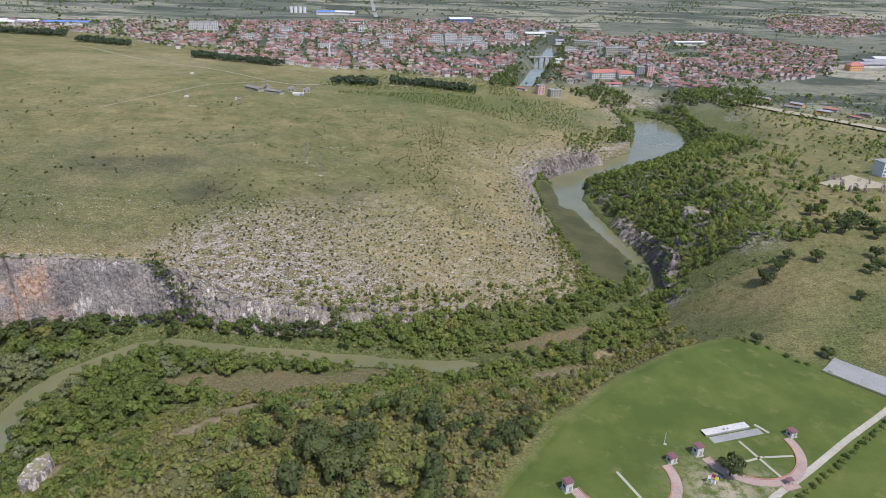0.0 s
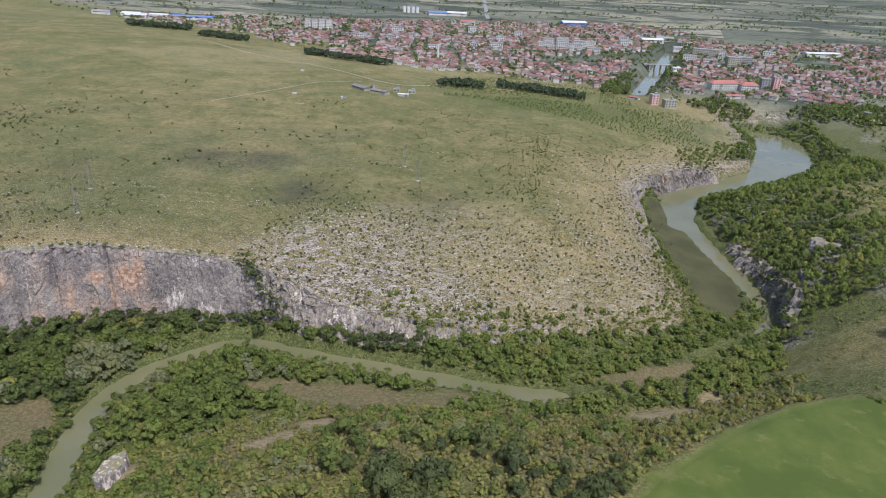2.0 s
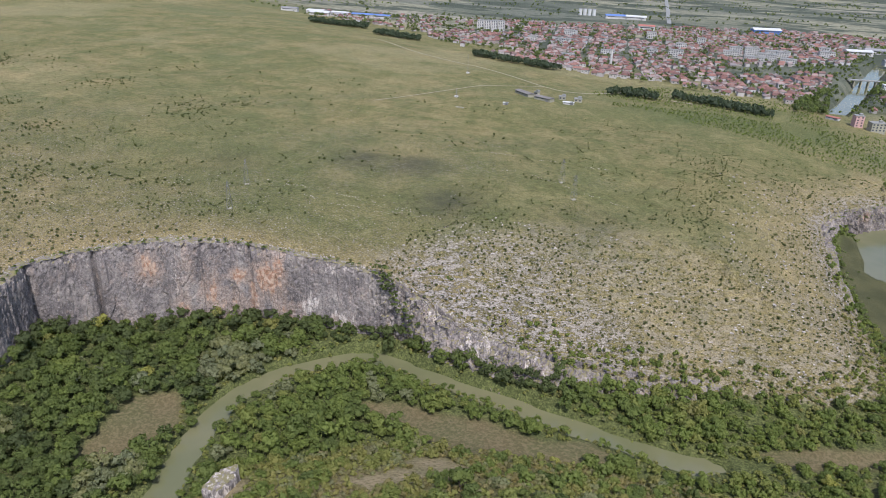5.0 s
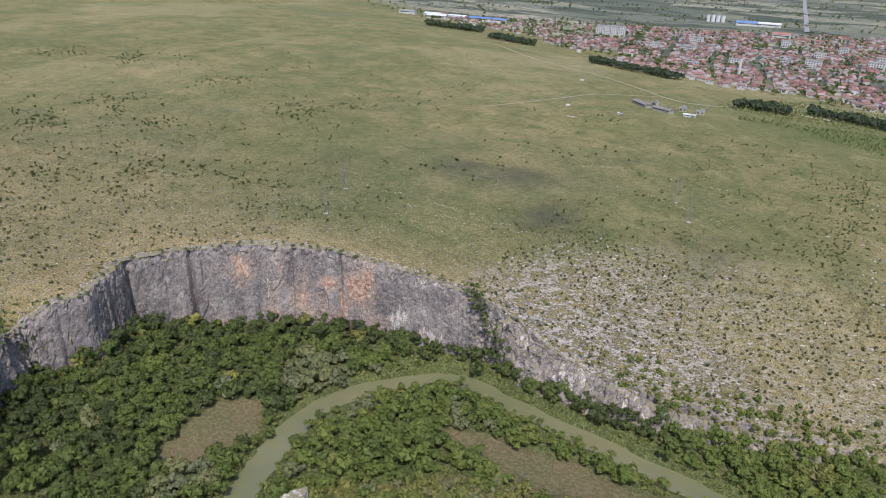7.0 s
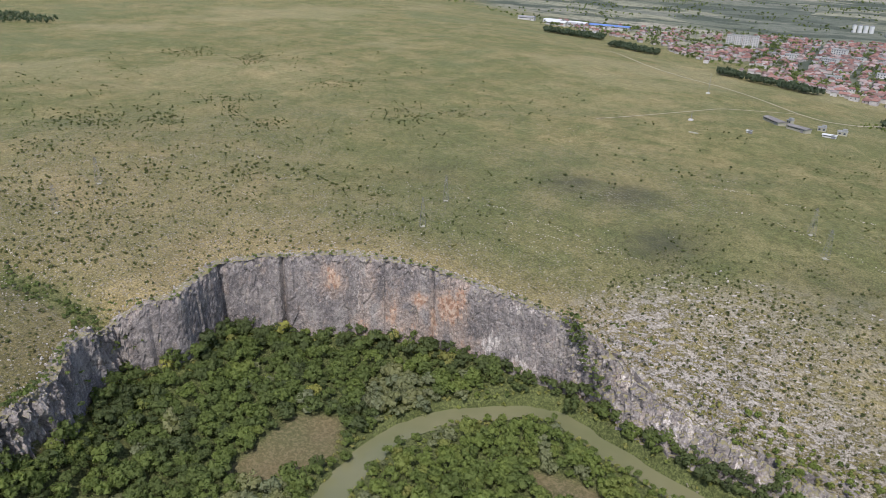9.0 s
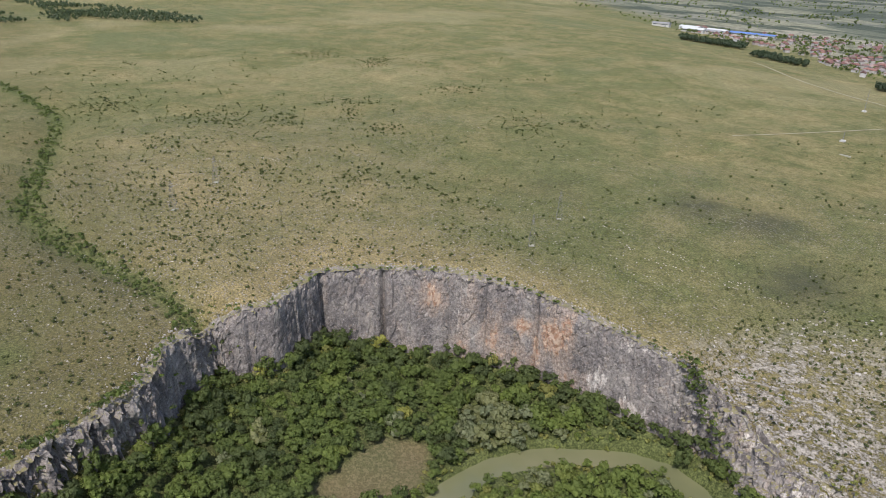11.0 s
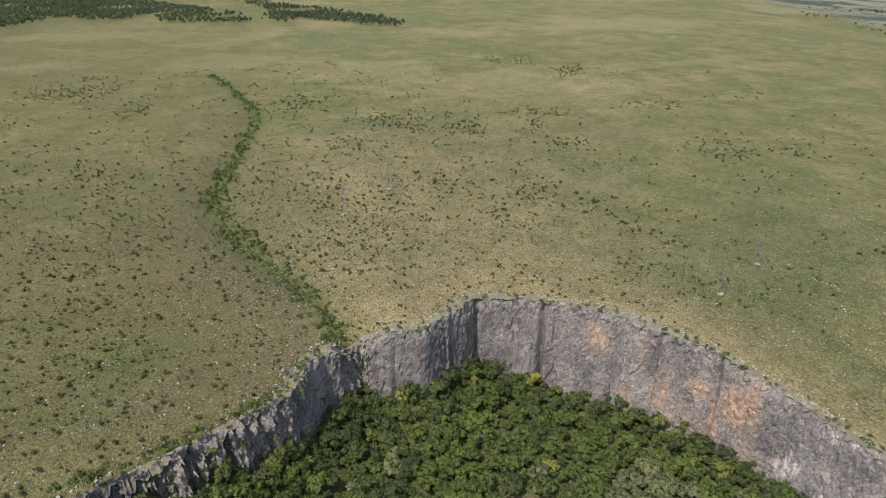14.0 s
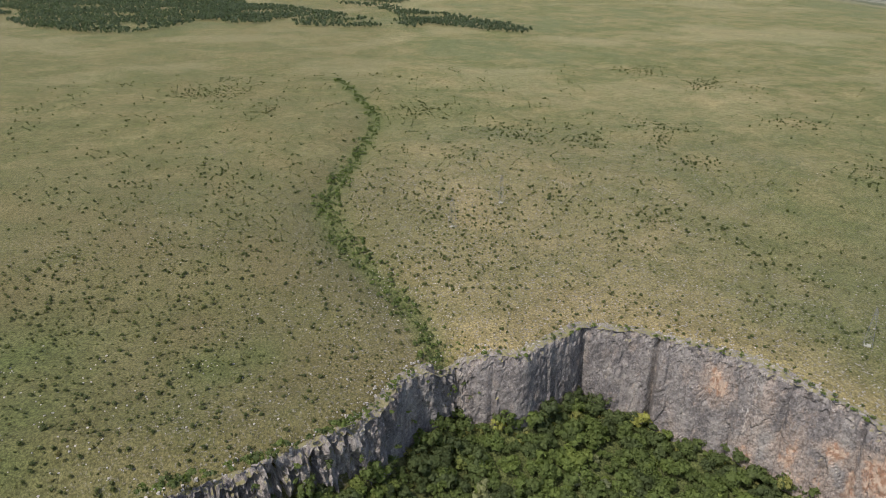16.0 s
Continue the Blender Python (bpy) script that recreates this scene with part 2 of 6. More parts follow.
GROUND, CLIFF, WATER = ground_material(), cliff_material(), water_material()
GREENS = [(0.0, (0.105, 0.128, 0.055)), (0.2, (0.145, 0.182, 0.056)), (0.4, (0.2, 0.245, 0.066)), (0.55, (0.245, 0.258, 0.078)),
          (0.68, (0.295, 0.275, 0.095)), (0.78, (0.235, 0.255, 0.15)), (0.88, (0.27, 0.225, 0.095)), (0.95, (0.36, 0.37, 0.09))]
LEAF = leaf_material("leaves", GREENS)
LEAF_ONE = leaf_material("tree_leaves", [(0.0, (0.10, 0.122, 0.05)), (0.35, (0.145, 0.182, 0.056)), (0.7, (0.2, 0.238, 0.068)), (1.0, (0.26, 0.275, 0.09))], False)
LEAF_OAK = leaf_material("oak_leaves", [(0.0, (0.07, 0.09, 0.04)), (1.0, (0.115, 0.138, 0.052))], False)
LEAF_GROVE = leaf_material("grove_leaves", [(0.0, (0.10, 0.122, 0.055)), (1.0, (0.165, 0.19, 0.07))], False)
SHRUB = leaf_material("shrub_leaves", [(0.0, (0.085, 0.10, 0.042)), (0.6, (0.13, 0.14, 0.054)), (1.0, (0.21, 0.18, 0.078))])
BARK = plain_material("bark", (0.09, 0.07, 0.05), 0.95, 0.4, 6)
PINE = leaf_material("pine_needles", [(0.0, (0.065, 0.088, 0.055)), (1.0, (0.11, 0.135, 0.08))])

# ---- the lie of the land ----
# north side of the gorge: x, y, share of the drop that is sheer, width of the slope above it
NORTH_CLIFF = [(-226, -700, .3, 40), (-228, -150, .3, 40), (-232, 20, .3, 40), (-237, 60, .32, 35), (-241, 90, .42, 30), (-246, 114, .6, 24),
               (-252, 130, .68, 20), (-259, 147, .75, 17), (-268, 163, .85, 14), (-285, 175, .92, 10), (-292, 189, .85, 12), (-299, 196, .8, 15), (-292, 207, .95, 10),
               (-287, 220, .97, 8), (-296, 236, .97, 8), (-305, 252, .97, 8), (-297, 272, .97, 8), (-280, 290, .97, 8), (-268, 303, .97, 8), (-233, 322, .97, 8),
               (-200, 331, .97, 8), (-175, 334, .95, 10)]
NORTH_SLOPE = [(-157, 339, .85, 40), (-140, 344, .58, 70), (-118, 340, .36, 90), (-92, 340, .24, 95), (-71, 341, .18, 95), (-50, 345, .12, 98),
               (-24, 351, .1, 105), (18, 364, .0, 112), (55, 374, .0, 115), (80, 392, .0, 110), (88, 424, .0, 100), (80, 472, .05, 85),
               (70, 540, .15, 70), (66, 600, .38, 55), (80, 640, .48, 45), (112, 676, .38, 45), (150, 706, .04, 75), (190, 748, .0, 120),
               (205, 815, .0, 130), (208, 880, .0, 120), (200, 925, .05, 90)]
SOUTH_SIDE = [(262, 955, .2, 50), (288, 890, .1, 80), (284, 835, .1, 90), (272, 780, .05, 100), (232, 722, .05, 95), (186, 674, .05, 95),
              (145, 638, .05, 95), (119, 610, .05, 95), (124, 580, .1, 95), (131, 528, .1, 90), (142, 484, .15, 70), (147, 455, .3, 55),
              (147, 428, .5, 45), (138, 405, .08, 55), (128, 365, .0, 65), (106, 335, .0, 70), (70, 315, .0, 75), (35, 300, .0, 80),
              (-20, 290, .0, 85), (-70, 284, .0, 85), (-118, 264, .0, 90), (-148, 236, .05, 85), (-164, 214, .1, 80), (-166, 196, .0, 80),
              (-160, 100, .0, 80), (-158, -700, .0, 80)]
SIDES = np.array(NORTH_CLIFF + NORTH_SLOPE + SOUTH_SIDE, float)
NORTH_COUNT = len(NORTH_CLIFF) + len(NORTH_SLOPE)
RIVER = np.array([(-196, -700), (-196, 100), (-186, 180), (-181, 202), (-189, 222), (-194, 240), (-197, 257), (-196, 272), (-191, 286), (-186, 296), (-178, 306),
                  (-166, 319), (-152, 326), (-130, 323), (-110, 321), (-86, 320), (-57, 317), (-29, 315), (-3, 313), (20, 317), (45, 330), (85, 365), (120, 400), (142, 421), (136, 452), (130, 483),
                  (119, 520), (109, 568), (106, 615)], float)
LAKE = np.array([(93, 622), (86, 645), (100, 662), (123, 681), (141, 694), (160, 730), (190, 756), (207, 801), (221, 856), (216, 915), (201, 924), (232, 926), (260, 915), (276, 880), (271, 824),
                 (257, 779), (231, 735), (203, 711), (168, 682), (135, 654), (121, 635), (118, 610), (112, 590), (98, 560), (93, 566), (95, 590)], float)
UPSTREAM = np.array([(90, 1010), (98, 1045), (115, 1108), (142, 1243), (169, 1376), (200, 1520)], float)
GULLY = np.array([(-300, 190), (-322, 188), (-351, 183), (-385, 171), (-424, 160), (-470, 154), (-510, 167), (-587, 189), (-674, 213), (-744, 205), (-848, 191)], float)
REEDS_WEST = np.array([(-226, 200), (-231, 221), (-237, 241), (-229, 250), (-220, 255), (-212, 248), (-203, 236), (-204, 220), (-210, 206)], float)
REEDS_MID = np.array([(-141, 287), (-124, 295), (-105, 296), (-85, 300), (-57, 297), (-40, 306), (-26, 302), (-28, 294), (-57, 281), (-81, 273), (-97, 275), (-125, 275)], float)
REEDS_EAST = np.array([(96, 621), (80, 619), (73, 572), (84, 490), (94, 425), (110, 415), (124, 440), (124, 478), (110, 515), (99, 557)], float)
REEDS_SOUTH = np.array([(30, 333), (58, 348), (82, 359), (80, 347), (45, 327)], float)
LAWN = np.array([(17, 176), (45, 221), (74, 251), (105, 276), (132, 288), (142, 284), (161, 267), (180, 245), (205, 250), (230, 225), (170, 150), (90, 100), (10, 130)], float)
TOWN = np.array([(-860, 1355), (-700, 1330), (-600, 1275), (-470, 1165), (-304, 1065), (-200, 1025), (-86, 1000), (60, 1010), (150, 1005), (240, 1020),
                 (345, 1000), (470, 1090), (612, 1180), (760, 1480), (620, 1720), (340, 1560), (206, 1830), (50, 1850), (-250, 1680), (-560, 1570), (-930, 1480)], float)
TOWN_EAST = np.array([(760, 1800), (840, 2080), (1030, 2330), (1240, 2250), (1170, 1980), (960, 1790)], float)


def inside(x, y, poly):
    hit = np.zeros(x.shape, bool)
    for (ax, ay), (bx, by) in zip(poly, np.roll(poly, -1, 0)):
        if ay != by:
            hit ^= ((ay > y) != (by > y)) & (x < (bx - ax) * (y - ay) / (by - ay) + ax)
    return hit


def line_distance(x, y, line, closed=False):
    best = np.full(x.shape, 1e9)
    for a, b in zip(line, np.roll(line, -1, 0)) if closed else zip(line[:-1], line[1:]):
        d = b - a
        u = np.clip(((x - a[0]) * d[0] + (y - a[1]) * d[1]) / (d @ d), 0, 1)
        best = np.minimum(best, np.hypot(x - a[0] - u * d[0], y - a[1] - u * d[1]))
    return best


def sides_at(x, y):
    """Distance to the nearest side of the gorge, sheer share and width there, and whether it is the north side."""
    best, sheer, wide, north = np.full(x.shape, 1e9), np.zeros(x.shape), np.ones(x.shape), np.zeros(x.shape, bool)
    for n in range(len(SIDES) - 1):
        a, b = SIDES[n], SIDES[n + 1]
        d = b[:2] - a[:2]
        u = np.clip(((x - a[0]) * d[0] + (y - a[1]) * d[1]) / (d @ d), 0, 1)
        r = np.hypot(x - a[0] - u * d[0], y - a[1] - u * d[1])
        near = r < best
        best = np.where(near, r, best)
        sheer, wide = np.where(near, a[2] + u * (b[2] - a[2]), sheer), np.where(near, a[3] + u * (b[3] - a[3]), wide)
        north = np.where(near, n < NORTH_COUNT, north)
    return best, sheer, wide, north


def smooth(v, lo, hi):
    u = np.clip((v - lo) / (hi - lo), 0, 1)
    return u * u * (3 - 2 * u)


WAVES = [(random.uniform(0.6, 1.6), random.uniform(0, 6.28), random.uniform(0, 6.28)) for _ in range(7)]


def rough(x, y, size):
    """Smooth unevenness of about -1 to 1, with bumps of the given size."""
    s = 0
    for f, turn, phase in WAVES:
        s = s + np.sin((x * math.cos(turn) + y * math.sin(turn)) * f * 6.28 / size / 1.5 + phase + 1.3 * np.sin((x * math.sin(turn) - y * math.cos(turn)) * f * 3.1 / size + 2 * phase))
    return s / 4


def plateau(x, y, north):
    n = np.clip(-0.03 * (x + 250), -9, 8) - 13 * smooth(x, -40, 110) * smooth(y, 380, 470) + 1.5 * rough(x, y, 140)
    s = -10 + 5 * smooth(x, 150, 230) + 1.2 * rough(x, y, 90) * smooth(x, 140, 200)
    z = np.where(north, n, s)
    low = smooth(y + 0.45 * x, 560, 1120)
    z = z * (1 - low) + low * (-26 + 1.5 * rough(x, y, 400))
    far = np.hypot(x, y)
    return z + smooth(far, 2600, 5000) * (25 + 20 * rough(x, y, 1500))


VALLEY = SIDES[:, :2]


def terrain(x, y, lip=0.0):
    """Height of the ground. lip: how far a sheer drop is drawn back from its edge."""
    d, sheer, wide, north = sides_at(x, y)
    within = inside(x, y, VALLEY)
    talus = 5.5 * np.exp(-d / 16) + (13 + 11 * (1 - smooth(y, 125, 185))) * np.exp(-d / 24) * (1 - smooth(y, 235, 292)) * (x < -200)
    floor = -47.6 + np.where(north, talus, 1.0 * np.exp(-d / 14)) * within + 0.5 * rough(x, y, 35)
    top = plateau(x, y, north)
    back = np.maximum(d - lip * (sheer > 0.25), 0)
    u = np.clip(back / wide, 0, 1)
    bend = np.where(north, 1.25 + 0.7 * np.clip(sheer * 3, 0, 1), 1.35)
    rise = sheer * smooth(d, lip * 0.9, lip * 1.0 + 0.4) + (1 - sheer) * (1 - (1 - u) ** bend)
    edge = np.where(north, -42.1 + (13 + 11 * (1 - smooth(y, 125, 185))) * (1 - smooth(y, 235, 292)) * (x < -200), -46.6)
    slope = edge + (top - edge) * rise
    # low steps of rock in the slope
    step = (1 - sheer) * (u > 0) * (u < 1) * north
    slope = slope + step * (0.55 * np.sin(slope * 2.1 + 1.5 * rough(x, y, 50)) + 0.5 * rough(x, y, 14))
    z = np.where(within, floor, slope)
    # hollow of the gully on the plateau
    g = line_distance(x, y, GULLY)
    z = z - np.where(within | (x > -296), 0, 6.0 * np.exp(-(g / 15) ** 2) * smooth(x, -800, -600))
    bed = line_distance(x, y, RIVER)
    wide_river = 5.2 + 0.9 * rough(x, y, 40) + 0.6 * smooth(y, 430, 520) - 9.0 * smooth(x, 8, 26) * (1 - smooth(y, 395, 418))
    z = np.where(within, z - (z + 52.5) * (1 - smooth(bed, wide_river, wide_river + 2.5)), z)
    lake = line_distance(x, y, LAKE, True) * np.where(inside(x, y, LAKE), -1, 1)
    z = np.where((lake < 6) & (within | ~north | (y > 905)), z - (z + 53) * (1 - smooth(lake, -1, 5)), z)
    up = line_distance(x, y, UPSTREAM)
    z = z - 16 * (1 - smooth(up, 9, 26)) * (y > 990)
    lawn = line_distance(x, y, LAWN, True) * np.where(inside(x, y, LAWN), -1, 1)
    z = z + (-10.4 - z) * (1 - smooth(lawn, 0, 14))
    pad = np.hypot(x - 181, y - 258)
    z = z + (-10.4 - z) * (1 - smooth(pad, 19, 32))
    return z


def ground_height(x, y):
    return float(terrain(np.array([float(x)]), np.array([float(y)]))[0])


def spread(lo, hi, step, out_lo, out_hi):
    """Even steps between lo and hi, then growing ones out to the ends."""
    mid = list(np.arange(lo, hi + 0.1, step))
    for sign, end, seq in ((-1, out_lo, []), (1, out_hi, [])):
        at, s = (lo, step) if sign < 0 else (mid[-1], step)
        while sign * at < sign * end:
            s *= 1.055
            at += sign * min(s, 110)
            seq.append(at)
        mid = seq[::-1] + mid if sign < 0 else mid + seq
    return np.array(mid)


def attribute(me, name, values):
    a = me.attributes.new(name, "FLOAT", "POINT")
    a.data.foreach_set("value", np.asarray(values, np.float32).ravel())


def fast_mesh(name, verts, faces, smoothed=False):
    """A mesh from arrays; faces all with the same number of corners."""
    me = bpy.data.meshes.new(name)
    verts, faces = np.asarray(verts, np.float32), np.asarray(faces, np.int32)
    k = faces.shape[1]
    me.vertices.add(len(verts))
    me.vertices.foreach_set("co", verts.ravel())
    me.loops.add(faces.size)
    me.loops.foreach_set("vertex_index", faces.ravel())
    me.polygons.add(len(faces))
    me.polygons.foreach_set("loop_start", np.arange(0, faces.size, k, dtype=np.int32))
    me.polygons.foreach_set("loop_total", np.full(len(faces), k, np.int32))
    me.polygons.foreach_set("use_smooth", np.full(len(faces), smoothed))
    me.update(calc_edges=True)
    return me


def grid_faces(nx, ny):
    i = np.arange(nx * ny).reshape(ny, nx)
    return np.stack([i[:-1, :-1], i[:-1, 1:], i[1:, 1:], i[1:, :-1]], -1).reshape(-1, 4)


def build_ground():
    xs, ys = spread(-420, 330, 2.8, -4900, 4900), spread(50, 700, 2.8, -1200, 4950)
    gx, gy = np.meshgrid(xs, ys)
    x, y = gx.ravel(), gy.ravel()
    z = terrain(x, y, 3.0)
    me = fast_mesh("ground", np.stack([x, y, z], 1), grid_faces(len(xs), len(ys)), True)
    d, sheer, wide, north = sides_at(x, y)
    within = inside(x, y, VALLEY)
    slope = ~within & north
    u = d / np.maximum(wide, 30)
    me.materials.append(GROUND)
    patch = rough(x, y, 60)
    rocky = np.where(slope, (1 - smooth(u, 0.55 + 0.12 * patch, 1.25 + 0.2 * patch)) * smooth(x + 12 * patch, -185, -130), 0)
    hill = rocky.copy()
    rocky = (0.85 + 0.1 * (x < -40)) * rocky * (1 - 0.5 * smooth(x + 30 * patch, -120, 0) * (y < 480)) * (1 - 0.35 * smooth(d, 15, 50)) * np.where(y > 470, 1 - 0.75 * smooth(d, 5, 22), 1)
    east = ~within & ~north & (y > 380)
    rocky = np.where(east, 0.75 * smooth(patch, 0.1, 0.6) * (1 - smooth(d, 30, 80)), rocky)
    attribute(me, "rock", rocky)
    near = np.hypot(x + 300, y - 250)
    rim = np.where(slope & (x < -120), (1 - smooth(d + 10 * patch, 8, 45)), 0)
    attribute(me, "dry", np.clip(rim * 0.8 * smooth(y, 120, 230) + 0.35 * smooth(patch, 0.2, 0.8) * (x < -200) + 0.25 * smooth(x, 120, 170) * ~north * (y < 500) + 0.2 * ~north * (x < 110) * (y < 330) + 0.6 * hill * north + 0.5 * slope * np.exp(-((x + 400) ** 2 + (y - 260) ** 2) / 130**2), 0, 1))
    lawn = line_distance(x, y, LAWN, True) * np.where(inside(x, y, LAWN), -1, 1)
    attribute(me, "turf", 1 - smooth(lawn + 1.5 * rough(x, y, 12), -1, 4))
    g = line_distance(x, y, GULLY)
    lush = 0.8 * np.exp(-(g / (6.5 + 5 * np.exp(-((x + 440) / 45) ** 2) + 2 * rough(x, y, 30))) ** 2) * (x < -296)
    for cx, cy, r in ((-322, 30, 36), (-288, 44, 26), (-262, 46, 18), (-305, 104, 17), (-309, 122, 14), (-60, 810, 55), (10, 820, 60), (70, 840, 60), (130, 800, 50), (160, 860, 40)):
        lush = np.maximum(lush, 0.8 * np.exp(-((x - cx) ** 2 + (y - cy) ** 2) / r**2))
    for cx, cy, r, much in ((-390, 420, 110, 0.3), (-240, 400, 75, 0.5), (-300, 440, 90, 0.45), (-165, 430, 70, 0.4), (-420, 330, 50, 0.25)):
        lush = np.maximum(lush, much * north * np.exp(-((x - cx) ** 2 + (y - cy) ** 2) / r**2) * (1 + 0.4 * rough(x, y, 50)))
    lush = np.maximum(lush, 0.42 * (~north) * smooth(rough(x, y, 45), -0.3, 0.4) * (y < 330) + 0.38 * (~north) * (x > 118) * (y < 430) * smooth(rough(x, y, 70), -0.7, 0.4))
    attribute(me, "lush", np.clip(lush, 0, 1))
    stony = np.where(slope, 0.9 * (1 - smooth(near + 60 * patch, 150, 420)), 0) * (1 - 0.6 * smooth(rough(x, y, 200), 0.0, 0.6))
    attribute(me, "stony", stony * (1 - 0.5 * (x < -230) * (1 - smooth(y, 120, 190))) * (1 - np.clip(lush * 1.2, 0, 1)))
    # darker olive-brown tone towards the southwest of the plateau
    olive_brown = (1 - 0.55 * smooth(-x, 330, 600)) * smooth(-x, 215, 275) * (1 - smooth(y + 0.12 * (x + 300), 150, 210)) * north
    attribute(me, "olive_brown", np.clip((1 - 0.9 * lush) * olive_brown * (0.85 + 0.25 * patch), 0, 1))
    attribute(me, "wood", np.maximum(within * 0.95, np.where(east, 0.8 * (1 - smooth(d, 50, 90)), 0)))
    reeds = np.zeros(x.shape)
    for poly in (REEDS_WEST, REEDS_MID, REEDS_SOUTH):
        e = line_distance(x, y, poly, True) * np.where(inside(x, y, poly), -1, 1)
        reeds = np.maximum(reeds, 1 - smooth(e, -2, 3))
    attribute(me, "reed", reeds)
    e = line_distance(x, y, REEDS_EAST, True) * np.where(inside(x, y, REEDS_EAST), -1, 1)
    attribute(me, "marsh", 1 - smooth(e, -2, 4))
    # soft-edged dark patches at set places of the plateau
    dark_spots = np.zeros(x.shape)
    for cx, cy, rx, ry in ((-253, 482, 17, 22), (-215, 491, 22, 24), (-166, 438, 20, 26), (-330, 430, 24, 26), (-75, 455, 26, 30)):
        dark_spots = np.maximum(dark_spots, np.exp(-(((x - cx) / rx) ** 2 + ((y - cy) / ry) ** 2)) * (0.9 if cx < -160 and cx > -300 else 0.35))
    attribute(me, "dark_spots", dark_spots)
    attribute(me, "away", smooth(np.hypot(x, y), 650, 1000))
    soil = np.zeros(x.shape)
    for cx, cy, r in ((-88, 249, 10), (-76, 245, 9), (-91, 232, 9), (54, 297, 13), (67, 305, 11), (85, 326, 9), (-100, 222, 12), (10, 262, 7), (-20, 240, 6), (70, 288, 8), (-150, 206, 8)):
        soil = np.maximum(soil, np.exp(-((x - cx) ** 2 + (y - cy) ** 2) / r**2))
    attribute(me, "soil", soil)
    attribute(me, "plain", smooth(y + 0.45 * x, 1000, 1150) + (1 - smooth(y + 0.45 * x, 1000, 1150)) * smooth(np.hypot(x, y), 2300, 2900))
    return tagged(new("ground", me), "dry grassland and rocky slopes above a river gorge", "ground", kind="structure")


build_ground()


def build_water():
    xs, ys = np.linspace(-300, 330, 43), np.linspace(-690, 990, 85)
    gx, gy = np.meshgrid(xs, ys)
    f = grid_faces(43, 85)
    me = fast_mesh("water", np.stack([gx.ravel(), gy.ravel(), np.full(gx.size, -50.0)], 1), f)
    me.materials.append(WATER)
    tagged(new("water", me), "still olive-green river water winding through the gorge", "river", kind="structure")
    pts = []
    for n, (px, py) in enumerate(UPSTREAM):
        d = UPSTREAM[min(n + 1, len(UPSTREAM) - 1)] - UPSTREAM[max(n - 1, 0)]
        d = d / np.hypot(*d)
        pts += [(px + 11 * d[1], py - 11 * d[0], -37.0), (px - 11 * d[1], py + 11 * d[0], -37.0)]
    f = [(2 * n, 2 * n + 1, 2 * n + 3, 2 * n + 2) for n in range(len(UPSTREAM) - 1)]
    me = fast_mesh("water", pts, f)
    me.materials.append(WATER)
    tagged(new("water", me), "grey-green river water between the houses of the town", "river", kind="structure")


build_water()


CRACKS = [(-305, 253, 1.8, 4.5), (-291, 279, 1.2, 5.0), (-299, 269, 0.8, 1.6), (-229, 324, 1.1, 3.5), (-292, 189, 1.6, 2.5), (-291, 210, 1.2, 1.6), (-252, 312, 0.7, 1.2), (-269, 303, 0.9, 2.4),
          (-190, 333, 0.8, 0.8), (-296, 236, 1.3, 1.8), (-271, 166, 1.4, 2.2), (-256, 139, 1.6, 2.4), (-148, 341, 1.8, 1.8)]
# ochre and pale stains: x, y, z, radius along, radius in height, strength
STAINS = [(-227, 324, -32, 4, 15, 1.0), (-219, 326, -18, 8, 12, 1.0), (-214, 327, -11, 5, 8, .85), (-235, 321, -18, 6, 5, 1.0), (-274, 297, -12, 6, 8, .95), (-258, 309, -9, 4, 10, .65),
          (-248, 314, -28, 7, 14, .7), (-250, 313, -43, 8, 7, .8), (-262, 306, -36, 6, 10, .65), (-240, 318, -34, 14, 12, .5), (-211, 328, -36, 8, 8, .6), (-178, 334, -38, 8, 5, .45), (98, 655, -38, 4, 5, .9)]
PALE = [(-197, 332, -30, 8, 12, 1.0), (-178, 334, -37, 9, 8, .9), (-174, 335, -7, 11, 5, .55), (-184, 333, -9, 6, 5, .7), (-263, 306, -20, 4.5, 20, .95), (-274, 297, -9, 5, 7, .6), (-150, 341, -22, 16, 16, .5), (-128, 343, -26, 16, 14, .6), (-104, 341, -34, 18, 12, .75), (-76, 342, -40, 16, 9, .75), (-50, 346, -43, 16, 8, .7), (-246, 315, -38, 10, 8, .5)]


def plate(s, z, wide, tall, seed):
    """Stepped slabs of rock: the set-off of the slab at a place of the wall, and the room to its joint."""
    far, at = noise.voronoi(Vector((s / wide, z / tall, seed)))
    p = at[0]
    own = noise.cell(p * 37.1)
    return own + (s / wide - p.x) * 1.6 * noise.cell(p * 53.7) + (z / tall - p.y) * 1.2 * noise.cell(p * 71.3), far[1] - far[0]


